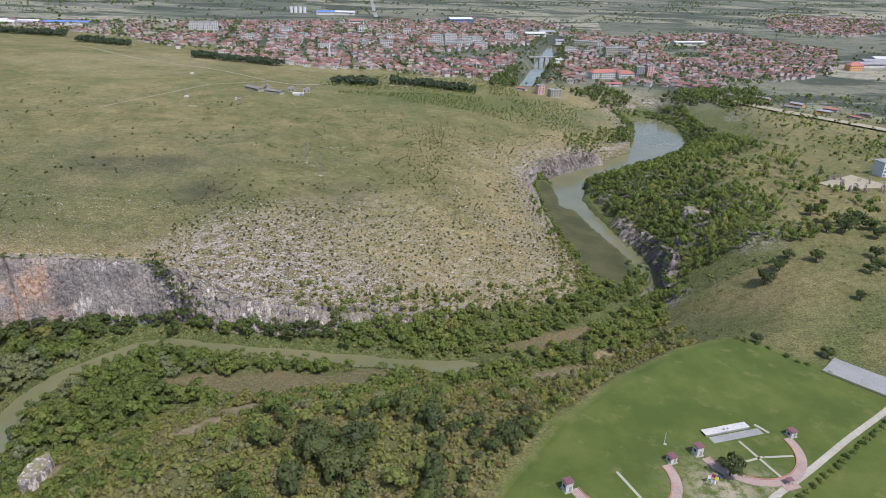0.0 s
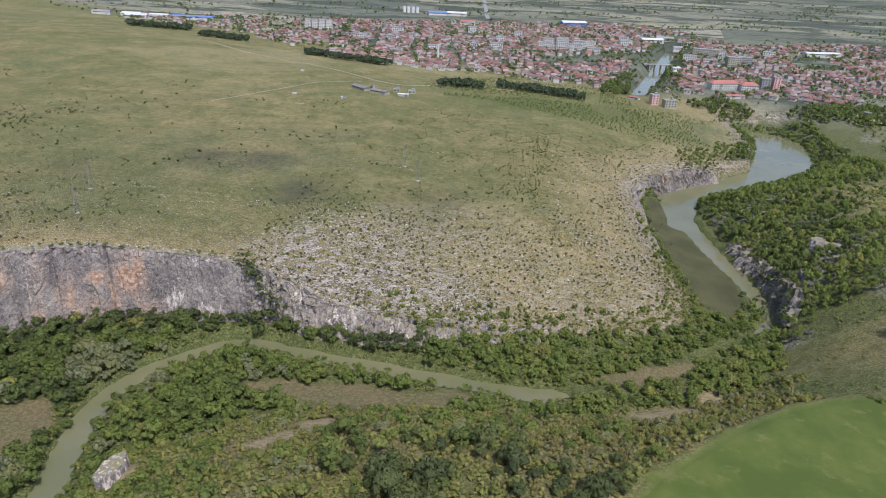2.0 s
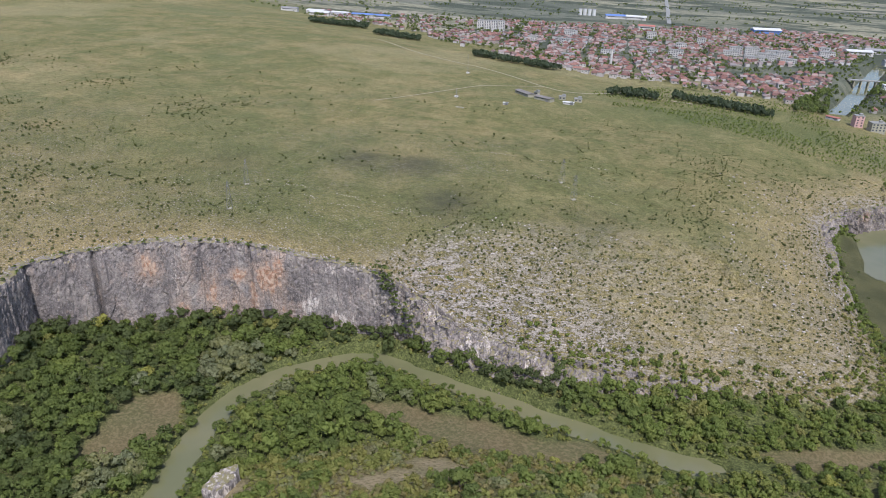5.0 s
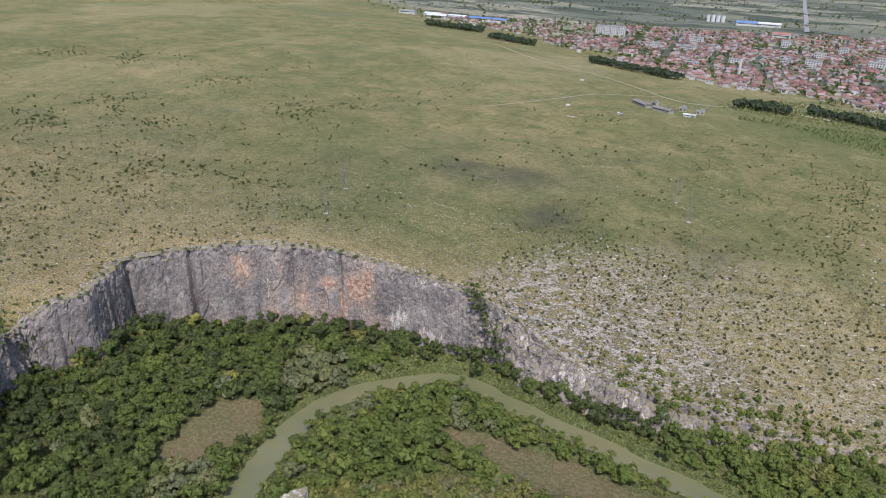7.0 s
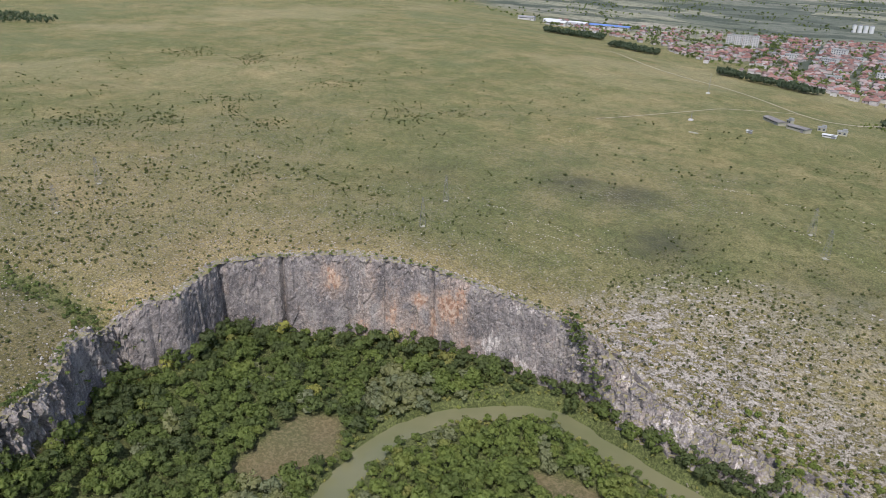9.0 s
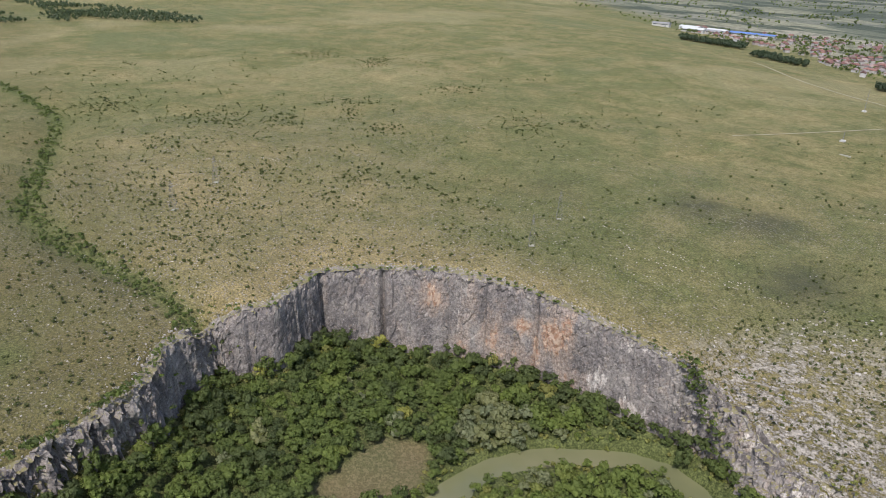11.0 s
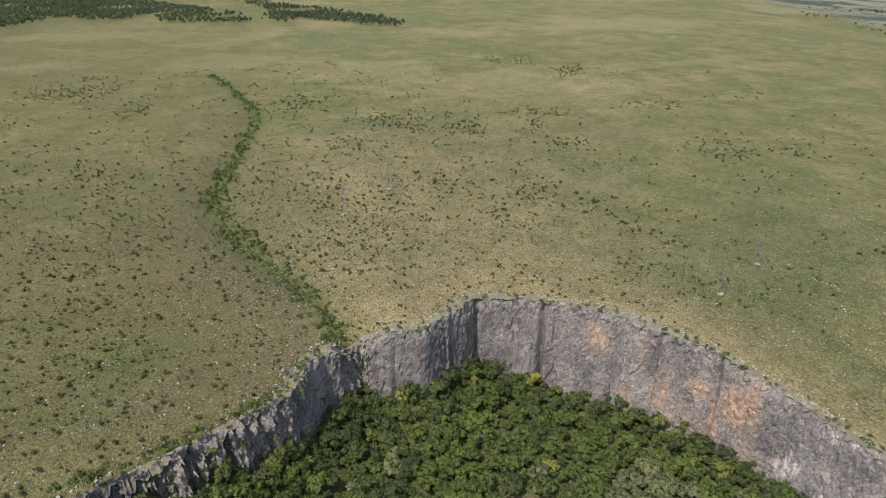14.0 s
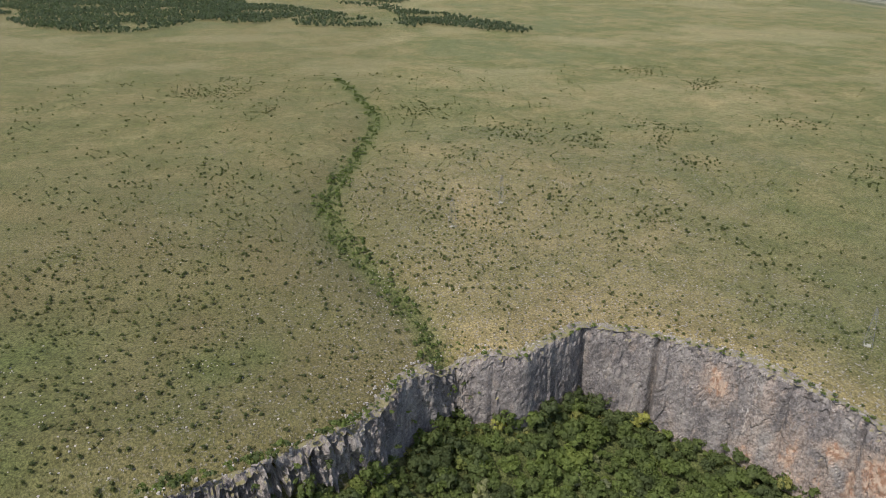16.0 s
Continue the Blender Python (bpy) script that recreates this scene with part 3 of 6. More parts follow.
def build_cliff(name, first, last, label, seed):
    """A wall of weathered limestone along the sides from one corner to another, with a lip that runs back over the turf."""
    line, sheers = [], []
    for a, b in zip(SIDES[first:last], SIDES[first + 1 : last + 1]):
        n = max(2, int(np.hypot(*(b - a)[:2]) / 0.7))
        for t in np.arange(n) / n:
            line.append(a[:2] + t * (b - a)[:2])
            sheers.append(a[2] + t * (b[2] - a[2]))
    line, sheers = np.array(line), np.array(sheers)
    for _ in range(8):
        line[1:-1] = (line[:-2] + line[2:] + 2 * line[1:-1]) / 4
    trend = line.copy()
    for _ in range(60):
        trend[1:-1] = (trend[:-2] + trend[2:] + 2 * trend[1:-1]) / 4
    way = np.gradient(trend, axis=0)
    out = np.stack([way[:, 1], -way[:, 0]], 1)
    out /= np.hypot(*out.T)[:, None]
    rows, lips = 66, 6
    verts = []
    heads = terrain(line[:, 0] - out[:, 0] * 5.5, line[:, 1] - out[:, 1] * 5.5, 3.0)
    heads = np.convolve(np.pad(heads, 4, "edge"), np.ones(9) / 9, "valid")
    backs = [(i + 1) * 1.25 for i in range(lips)]
    turf = [terrain(line[:, 0] - out[:, 0] * (b - 0.8), line[:, 1] - out[:, 1] * (b - 0.8), 3.0) for b in backs]
    n3 = noise.noise
    for j, (p, o, head, sh) in enumerate(zip(line, out, heads, sheers)):
        s = j * 0.7
        foot = -51.0
        fall = max(0.0, min(1.0, (0.93 - sh) * 4))
        west = p[0] < -200 and p[1] < 205
        # west: broken fins; the far end of the wall: leaning slabs that run out into the hillside
        fins = fall * (1.0 if west else 0.6 if p[1] > 560 or p[0] > 100 else 0.0)
        slabs = 0.0 if west or p[0] > 40 or p[0] < -165 else fall
        comb = 1 - 2.6 * abs(n3(Vector((s * 0.16, 3.3, seed + 51)))) - 1.2 * abs(n3(Vector((s * 0.45, 7.3, seed + 52))))
        split = sum(-deep * math.exp(-((p[0] - cx) ** 2 + (p[1] - cy) ** 2) / w**2) for cx, cy, w, deep in CRACKS)
        high = head + 0.6 * n3(Vector((s * 0.3, 9.1, seed))) + 0.9 * n3(Vector((s * 0.08, 5.1, seed))) + fins * (4.2 * comb - 1.2) + slabs * (1.6 * n3(Vector((s * 0.14, 2.2, seed))) + 1.0 * n3(Vector((s * 0.5, 4.2, seed))))
        high -= 4.5 * max(0.0, 0.22 - sh) / 0.22
        for i in range(rows):
            u = i / (rows - 1 - lips)
            if u <= 1:
                z = foot + (high - foot) * u
                bend = s + 1.6 * n3(Vector((s * 0.05, z * 0.09, seed + 1)))
                big, joint = plate(bend, z + 0.25 * s * slabs, 6.5 - 3 * slabs, 22.0 - 17 * slabs, seed)
                small = plate(bend, z, 1.9, 2.9, seed + 8)[0]
                k = 0.8 + 1.3 * n3(Vector((s * 0.035, z * 0.015, seed))) + 0.34 * big + 0.12 * small + 0.28 * n3(Vector((s * 0.6, z * 0.5, seed + 11)))
                k -= 0.25 * max(0.0, 1 - joint / 0.06)
                rib = n3(Vector((bend * 0.19, z * 0.035, seed + 17)))
                k += 0.55 * rib - 0.9 * max(0.0, 0.1 - abs(n3(Vector((bend * 0.11, z * 0.022, seed + 19))))) / 0.1 * max(0.0, rib + 0.2)
                crown = max(0.0, u - 0.86) / 0.14
                k += crown * (0.5 * small - 0.9 * crown + 0.6 * n3(Vector((s * 0.35, z * 0.4, seed + 31))))
                k += slabs * (0.9 * small + 0.9 * n3(Vector((s * 0.25, z * 0.3, seed + 33))))
                fin = 1 - 2.4 * abs(n3(Vector((bend * 0.17, z * 0.03, seed + 61)))) - 1.7 * abs(n3(Vector((bend * 0.5, z * 0.08, seed + 62))))
                k += fins * (3.4 * fin + 1.0 * small + 1.3 * n3(Vector((bend * 1.1, z * 0.25, seed + 64))) - 1.8)
                lean = (1 - u) * (2.0 + (1 - sh) * ((2 if west else 5) + 9 * slabs))
                k += lean + split * (1 - 0.4 * u)
                verts.append((p[0] + o[0] * k, p[1] + o[1] * k, z + 0.3 * n3(Vector((s * 0.5, z * 0.5, seed + 3)))))
            else:
                m = i - (rows - 1 - lips) - 1
                back = backs[m]
                rag = n3(Vector((s * 0.4, back * 0.6, seed))) + 0.5 * n3(Vector((s * 0.9, back, seed)))
                z = high + 0.7 * rag if back < 4.0 - 2 * slabs else turf[m][j] + 0.1 + 0.45 * rag
                verts.append((p[0] - o[0] * (back - 0.8), p[1] - o[1] * (back - 0.8), z - (0.9 if i == rows - 1 else 0)))
    me = fast_mesh(name, verts, grid_faces(rows, len(line)), False)
    me.materials.append(CLIFF)
    v = np.array(verts)
    for key, marks in (("ochre", STAINS), ("pale", PALE)):
        f = np.zeros(len(v))
        for cx, cy, cz, r, rz, strength in marks:
            f = np.maximum(f, strength * np.exp(-((v[:, 0] - cx) ** 2 + (v[:, 1] - cy) ** 2) / r**2 - ((v[:, 2] - cz) / rz) ** 2))
        attribute(me, key, f)
    return tagged(new(name, me), label, "cliff", kind="structure")


build_cliff("cliff_north", 2, 29, "tall grey limestone cliff streaked with ochre and black", 1.7)
build_cliff("cliff_east", 33, 38, "pale low limestone cliff above the lake", 7.1)
build_cliff("cliff_south", 52, 56, "dark rough limestone crag at the river bend", 4.4)

# ---- trees and shrubs ----
rng = np.random.default_rng(7)


def leafy(count, lobes, leaf, squash=0.8, seed=0, core=0, big=0.42):
    """Leaf sprays of a crown of radius 1 round the origin over dense inner boughs: three corners and a normal each."""
    r = np.random.default_rng(seed)
    c = r.normal(size=(lobes, 3))
    c[:, 2] = np.abs(c[:, 2]) * 0.9 - 0.15
    c /= np.linalg.norm(c, axis=1)[:, None]
    c *= r.uniform(0.42, 0.74, (lobes, 1))
    c[0] = (0.05, -0.04, 0.3)
    size = r.uniform(0.75, 1.2, lobes) * big * min(1.0, math.sqrt(9 / lobes))
    size[0] *= 1.25
    pick = r.integers(0, lobes, count)
    way = r.normal(size=(count, 3))
    way[:, 2] = np.where(way[:, 2] < -0.3, -way[:, 2], way[:, 2])
    way /= np.linalg.norm(way, axis=1)[:, None]
    at = c[pick] + way * (size[pick] * r.uniform(0.82, 1.12, count))[:, None]
    at[:, 2] *= squash
    n = way * 1.0 + r.normal(size=(count, 3)) * 0.55
    n /= np.linalg.norm(n, axis=1)[:, None]
    a = np.cross(n, r.normal(size=(count, 3)))
    a /= np.linalg.norm(a, axis=1)[:, None]
    b = np.cross(n, a)
    s = leaf * r.uniform(0.6, 1.3, count)[:, None]
    leaves = np.stack([at - a * s, at + a * s * 0.6 - b * s * 0.85, at + a * s * 0.6 + b * s * 0.85], 1)
    turned = way * 0.75 + at * 0.45 + n * 0.3
    # broad inner sprays close the boughs
    for n in range(min(core, lobes)):
        out = r.normal(size=(8, 3)) + (0, 0, 0.45)
        out /= np.linalg.norm(out, axis=1)[:, None]
        mid = c[n] + out * size[n] * 0.68
        mid[:, 2] *= squash
        a = np.cross(out, r.normal(size=(8, 3)))
        a /= np.linalg.norm(a, axis=1)[:, None]
        b, w = np.cross(out, a), size[n] * r.uniform(0.5, 0.8, (8, 1))
        leaves = np.concatenate([leaves, np.stack([mid - a * w, mid + a * w * 0.6 - b * w * 0.85, mid + a * w * 0.6 + b * w * 0.85], 1)])
        turned = np.concatenate([turned, out + c[n] * 0.5])
    turned /= np.linalg.norm(turned, axis=1)[:, None]
    return np.concatenate([leaves, turned[:, None]], 1)


def leaf_mesh(name, corners, normals):
    """Loose leaf triangles, shaded by the rounding of the crown."""
    me = fast_mesh(name, corners.reshape(-1, 3), np.arange(corners.size // 3).reshape(-1, 3), True)
    a = me.attributes.new("custom_normal", "FLOAT_VECTOR", "POINT")
    a.data.foreach_set("vector", np.repeat(np.asarray(normals, np.float32).reshape(-1, 3), 3, axis=0).ravel())
    return me


def leaf_cloud(name, templates, x, y, z, radius, tall, tint, mat, label, category):
    """Many crowns joined: each takes one of the templates, turned and sized."""
    r = np.random.default_rng(len(x))
    pieces, normals, tints = [], [], []
    which = r.integers(0, len(templates), len(x))
    for n, tpl in enumerate(templates):
        idx = np.where(which == n)[0]
        if not len(idx):
            continue
        turn = r.uniform(0, 6.28, len(idx))
        c, s = np.cos(turn)[:, None, None], np.sin(turn)[:, None, None]
        q, w = tpl[None, :, :3], tpl[None, :, 3]
        vx = (q[..., 0] * c - q[..., 1] * s) * radius[idx][:, None, None] + x[idx][:, None, None]
        vy = (q[..., 0] * s + q[..., 1] * c) * radius[idx][:, None, None] + y[idx][:, None, None]
        vz = q[..., 2] * tall[idx][:, None, None] + z[idx][:, None, None]
        pieces.append(np.stack([vx, vy, vz], -1).reshape(-1, 3))
        c, s = c[..., 0], s[..., 0]
        normals.append(np.stack([w[..., 0] * c - w[..., 1] * s, w[..., 0] * s + w[..., 1] * c, np.broadcast_to(w[..., 2], (len(idx), len(tpl)))], -1).reshape(-1, 3))
        tints.append(np.repeat(tint[idx], tpl.shape[0] * 3))
    me = leaf_mesh(name, np.concatenate(pieces), np.concatenate(normals))
    attribute(me, "tint", np.concatenate(tints))
    me.materials.append(mat)
    return tagged(new(name, me), label, category, kind="stuff")


def jittered(x0, x1, y0, y1, step, seed):
    r = np.random.default_rng(seed)
    gx, gy = np.meshgrid(np.arange(x0, x1, step), np.arange(y0, y1, step))
    return (gx + r.uniform(-0.55, 0.55, gx.shape) * step).ravel(), (gy + r.uniform(-0.55, 0.55, gy.shape) * step).ravel(), r


def open_ground(x, y):
    """Where no tree stands: water, reed beds, bare soil, lawn."""
    o = (line_distance(x, y, RIVER) < 7.0 + 1.2 * rough(x, y, 30) - 4.3 * smooth(x, 5, 40) * (1 - smooth(y, 400, 430)) + 6.5 * smooth(y, 430, 520)) | inside(x, y, LAKE) | inside(x, y, LAWN)
    o |= line_distance(x, y, LAWN, True) < 4
    for poly in (REEDS_WEST, REEDS_MID, REEDS_EAST, REEDS_SOUTH):
        o |= inside(x, y, poly)
    for cx, cy, r in ((-88, 249, 9), (-76, 245, 8), (-91, 232, 8), (54, 297, 13), (67, 305, 11), (85, 326, 7), (-100, 222, 6), (-150, 206, 8)):
        o |= np.hypot(x - cx, y - cy) < r
    return o


def plant_valley():
    x, y, r = jittered(-320, 300, 60, 940, 4.4, 11)
    d, sheer, wide, north = sides_at(x, y)
    within = inside(x, y, VALLEY)
    chance = np.where(within, 0.97, 0.0)
    south = ~within & ~north
    chance = np.where(south & (y < 385), 0.42 + 0.4 * rough(x, y, 35) - 0.1 * smooth(d, 30, 90), chance)
    chance = np.where(south & (y >= 385), 0.95 - 0.8 * smooth(d + 18 * rough(x, y, 40), 45, 85), chance)
    chance = np.where(~within & north & (x > -130) & (sheer < 0.22), 0.75 - 0.75 * smooth(d + 4 * rough(x, y, 20) - 9 * (x > -95) * (y < 420), 2, 12), chance)
    chance = np.where(~within & north & (x > 112) & (y > 680) & (y < 800) & (d < 34 + 8 * rough(x, y, 20)), 0.85, chance)
    chance = np.where(south & (x > 118) & (y < 400) & (d > 14), 0.0, chance)
    keep = (r.uniform(0, 1, x.shape) < chance) & ~open_ground(x, y)
    x, y, d, within, south = x[keep], y[keep], d[keep], within[keep], south[keep]
    bank = line_distance(x, y, RIVER)
    inner = (bank < 15) & (x < 20) & (x > -190) & (y < 322)
    radius = np.where(r.uniform(0, 1, len(x)) < 0.25, r.uniform(4.2, 5.8, len(x)), r.uniform(2.2, 4.3, len(x))) * np.where(inner, 0.55, 1.0) * np.where(south & (y < 385), 0.85, 1.0) * np.where(within & (x > 15), np.where(y < 410, 0.8, 0.6), 1)
    tall = radius * r.uniform(0.85, 1.2, len(x)) * np.where(~within & north[keep], 0.6, 1.0)
    z = terrain(x, y) + radius * r.uniform(0.5, 0.95, len(x)) * np.where(south & (y < 385), 0.6, 1.15)
    z = np.where(within & (x > -60), terrain(x, y) + radius * r.uniform(0.3, 0.65, len(x)), z)
    patch = rough(x, y, 55)
    tint = np.clip(0.27 + 0.1 * patch + r.normal(0, 0.085, len(x)), 0.02, 0.7)
    willow = within & (np.hypot(x + 213, y - 283) < 19)
    for cx, cy, size in ((-203, 205, 9), (-207, 192, 7), (-173, 227, 6), (-178, 274, 6), (-186, 190, 6)):
        willow |= (np.hypot(x - cx, y - cy) < size)
    willow = willow | within & (r.uniform(0, 1, len(x)) < 0.025)
    tint = np.where(willow, r.uniform(0.73, 0.8, len(x)), tint)
    tint = np.where(south & (y < 385), np.clip(0.5 + 0.2 * patch + r.normal(0, 0.14, len(x)), 0.1, 0.9), tint)
    olive = south & (y < 385) & (x > 0)
    tint = np.where(olive, np.clip(0.64 + 0.14 * patch + r.normal(0, 0.12, len(x)), 0.3, 0.9), tint)
    radius = np.where(olive, radius * 0.72, radius)
    grove = south & (y < 300) & (x > -50) & (x < 40)
    dark = grove & (r.uniform(0, 1, len(x)) < 0.65)
    tint = np.where(dark, r.uniform(0.05, 0.4, len(x)), tint)
    radius = np.where(dark, radius * r.uniform(1.0, 1.5, len(x)), radius)
    foot = north[keep] & ~within
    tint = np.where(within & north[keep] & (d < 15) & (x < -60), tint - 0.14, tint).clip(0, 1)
    radius = np.where(foot, radius * 0.45, radius)
    tint = np.where(foot & (y < 600), np.clip(tint + 0.1, 0, 0.6), tint)
    z = np.where(foot & (y < 600), terrain(x, y) + radius * 0.35, z)
    east = south & (y >= 385)
    tint = np.where(east, np.clip(0.3 + 0.14 * patch + r.normal(0, 0.1, len(x)), 0.02, 0.7), tint)
    radius = np.where(east, radius * 0.62, radius)
    tint = np.where(within & (x < -195) & ~willow, tint - 0.06, tint).clip(0, 1)
    tint = np.where(within & (x > -185) & (y < 312) & (x < -60), np.clip(tint + 0.1, 0, 0.76), tint)
    tint = np.where(within & (x > -60) & (y < 430), np.clip(tint + 0.12, 0, 0.7), tint)
    tint = np.where(r.uniform(0, 1, len(x)) < 0.004, 0.93, tint)
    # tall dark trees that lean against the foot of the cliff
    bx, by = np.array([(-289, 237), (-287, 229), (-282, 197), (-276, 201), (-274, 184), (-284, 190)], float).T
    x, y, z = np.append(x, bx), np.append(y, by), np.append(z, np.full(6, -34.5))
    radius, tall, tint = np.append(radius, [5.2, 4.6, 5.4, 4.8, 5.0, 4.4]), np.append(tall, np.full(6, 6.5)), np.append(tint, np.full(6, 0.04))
    # small trees before the broken west end
    k = 44
    by = r.uniform(98, 170, k)
    bx = np.interp(by, SIDES[3:10, 1], SIDES[3:10, 0]) + r.uniform(4.5, 11, k)
    x, y, z = np.append(x, bx), np.append(y, by), np.append(z, terrain(bx, by) + r.uniform(2.0, 6.5, k))
    radius, tint = np.append(radius, r.uniform(2.4, 4.2, k)), np.append(tint, r.uniform(0.15, 0.5, k))
    tall = np.append(tall, radius[-k:])
    return x, y, z, radius, tall, tint


fx, fy, fz, fr, ft, fc = plant_valley()


def plant_thicket():
    """Low bushes that cover the near slope between its trees."""
    x, y, r = jittered(-330, 150, 60, 470, 2.6, 31)
    d, sheer, wide, north = sides_at(x, y)
    within = inside(x, y, VALLEY)
    patch = rough(x, y, 28)
    bank = line_distance(x, y, RIVER)
    floor = within & (bank > 4.6) & (bank < 16) | within & (d < 9)
    foot = ~within & north & (x > -120) & (d < 14) & (sheer < 0.3)
    slope = ~within & ~north & (y < 345) & (x > -175)
    chance = np.where(slope, 0.93 + 0.2 * patch, np.where(floor, 0.55, np.where(foot, 0.5, 0)))
    closed = open_ground(x, y) & ~(floor & (bank < 9))
    for poly in (REEDS_WEST, REEDS_MID, REEDS_EAST, REEDS_SOUTH):
        closed |= inside(x, y, poly)
    g = line_distance(x, y, GULLY)
    gully = (x < -298) & ~within & (g < 4 + 4 * np.exp(-((x + 440) / 45) ** 2) + 2.5 * rough(x, y, 25))
    chance = np.where(gully, 0.85, chance)
    glade = np.zeros(x.shape)
    for cx, cy, size in ((-69, 237, 6), (-71, 225, 7), (-82, 203, 9), (-118, 197, 8), (-22, 245, 7), (-127, 192, 8), (-81, 232, 5), (-50, 212, 6), (-10, 225, 7), (20, 262, 6)):
        glade = np.maximum(glade, np.exp(-((x - cx) ** 2 + 2 * (y - cy) ** 2) / size**2))
    chance = chance - slope * (0.75 * glade + 0.3 * smooth(rough(x, y, 13), 0.5, 0.8))
    keep = ~closed & (r.uniform(0, 1, x.shape) < chance) & ~((x > 118) & (d > 16) & (y > 280) & ~north)
    x, y, slope, gully = x[keep], y[keep], slope[keep], gully[keep]
    radius = np.where(slope, r.uniform(1.2, 2.3, len(x)), r.uniform(0.8, 1.7, len(x)))
    tint = np.clip(0.62 + 0.1 * rough(x, y, 40) + r.normal(0, 0.07, len(x)), 0.35, 0.74)
    brown = (rough(x + 300, y, 60) > -0.05) | (x > 20) & (rough(x, y, 25) > -0.1) | (np.hypot((x + 62) / 26, (y - 215) / 16) + 0.4 * rough(x, y, 12) < 1)
    tint = np.where(slope & brown & (r.uniform(0, 1, len(x)) < 0.7), r.uniform(0.82, 0.9, len(x)), tint)
    tint = np.where(gully, r.normal(0.14, 0.08, len(x)).clip(0.0, 0.5), tint)
    return x, y, terrain(x, y) + radius * 0.35, radius, radius * r.uniform(0.7, 1.1, len(x)), tint


tx, ty, tz, tr, tt, tc = plant_thicket()
leaf_cloud("thicket", [leafy(28, 5, 0.15, 0.8, 60 + s, 3, 0.5) for s in range(6)], tx, ty, tz, tr, tt, tc, LEAF, "low olive and rusty scrub covering the near slope", "scrub")
FOREST = [leafy(330, 16, 0.085, 0.85, s, 12, 0.4) for s in range(9)]
FOREST_MID = [leafy(190, 16, 0.085, 0.85, 300 + s, 12, 0.4) for s in range(7)]
FOREST_FAR = [leafy(44, 8, 0.16, 0.85, 200 + s, 7) for s in range(7)]


# bush groups on the plateau: x, y, half width, half depth, density
CLUSTERS = [(-562, 360, 16, 35, .6), (-545, 413, 9, 35, .6), (-489, 409, 18, 17, .55), (-573, 545, 26, 22, .45), (-443, 512, 22, 33, .5), (-423, 559, 18, 13, .5),
            (-746, 566, 20, 50, .4), (-846, 540, 30, 50, .35), (-409, 334, 22, 24, .5), (-449, 292, 14, 24, .5), (-805, 58, 42, 38, .5), (-700, 114, 14, 32, .5),
            (-684, 253, 30, 42, .55), (-399, 222, 42, 70, .48), (-594, 314, 42, 45, .4), (-586, 434, 28, 22, .5), (-306, 100, 12, 16, .7), (-268, 60, 14, 30, .6)]


def plant_shrubs():
    x, y, r = jittered(-900, 240, -110, 720, 2.6, 23)
    d, sheer, wide, north = sides_at(x, y)
    within = inside(x, y, VALLEY)
    hill = ~within & north & (x > -165)
    chance = np.where(hill, 0.78 + 0.16 * rough(x, y, 45) - 0.66 * smooth(d + 14 * rough(x, y, 60), 75, 125), 0)
    west = ~within & north & (x < -235) & (y < 420)
    near = np.where(west, 0.36 + 0.16 * (1 - smooth(y, 90, 150)) * (x > -420) + 0.22 * rough(x, y, 50) - 0.34 * smooth(np.hypot(x + 330, y - 150), 100, 360), 0)
    g = line_distance(x, y, GULLY)
    near = np.maximum(near, (~within & north & (x < -296)) * (g < 4.5 + 5 * np.exp(-((x + 440) / 45) ** 2) + 3 * rough(x, y, 25) - 1.5 * smooth(-x, 560, 700)) * 0.8 * (x > -860))
    plain = ~within & north & ~hill & (x < -150)
    thin = np.where(plain, 0.018 + 0.11 * smooth(rough(x, y, 110), 0.3, 0.9), 0)
    hill_east = ~within & north & (x > -10) & (y > 470) & (d < 150)
    chance = np.where(hill_east, 0.24 + 0.2 * rough(x, y, 60) + 0.3 * (1 - smooth(d, 10, 60)), chance)
    chance = np.maximum(np.maximum(chance, near), thin)
    for cx, cy, across, along, amount in CLUSTERS:
        far = np.hypot(cx, cy)
        a, b = ((x - cx) * cx + (y - cy) * cy) / far, ((x - cx) * cy - (y - cy) * cx) / far
        chance = np.maximum(chance, 1.7 * amount * (plain | west) * np.exp(-((a / along) ** 2 + (b / across) ** 2) * 1.2))
    edge = ~within & north & (d > 3) & (d < 7) & (x < -150)
    chance = np.where(edge, 0.3, chance)
    clump = 0.35 + 1.3 * smooth(rough(x, y, 9) + 0.5 * rough(x, y, 4), -0.4, 0.5)
    keep = r.uniform(0, 1, x.shape) < chance * np.where(g < 10, 0.75, np.where(hill, 0.62 + 0.3 * clump, 0.66 * clump))
    x, y, g = x[keep], y[keep], g[keep]
    radius = (0.4 + 0.8 * r.uniform(0, 1, len(x)) ** 1.8) * np.where(g < 9, 1.5, 1.0) * np.where(x > -165, 0.98, np.where((x < -240) & (y < 215) & (x > -420), 1.15, np.where(np.hypot(x, y) > 480, 1.25, 1.05)))
    z = terrain(x, y, 3.0) + radius * 0.45
    tint = np.clip(r.normal(0.38, 0.22, len(x)) + np.where(g < 9, 0.1, 0), 0, 1)
    return x, y, z, radius, radius * r.uniform(0.8, 1.2, len(x)), tint, (g < 10) & (x < -296)


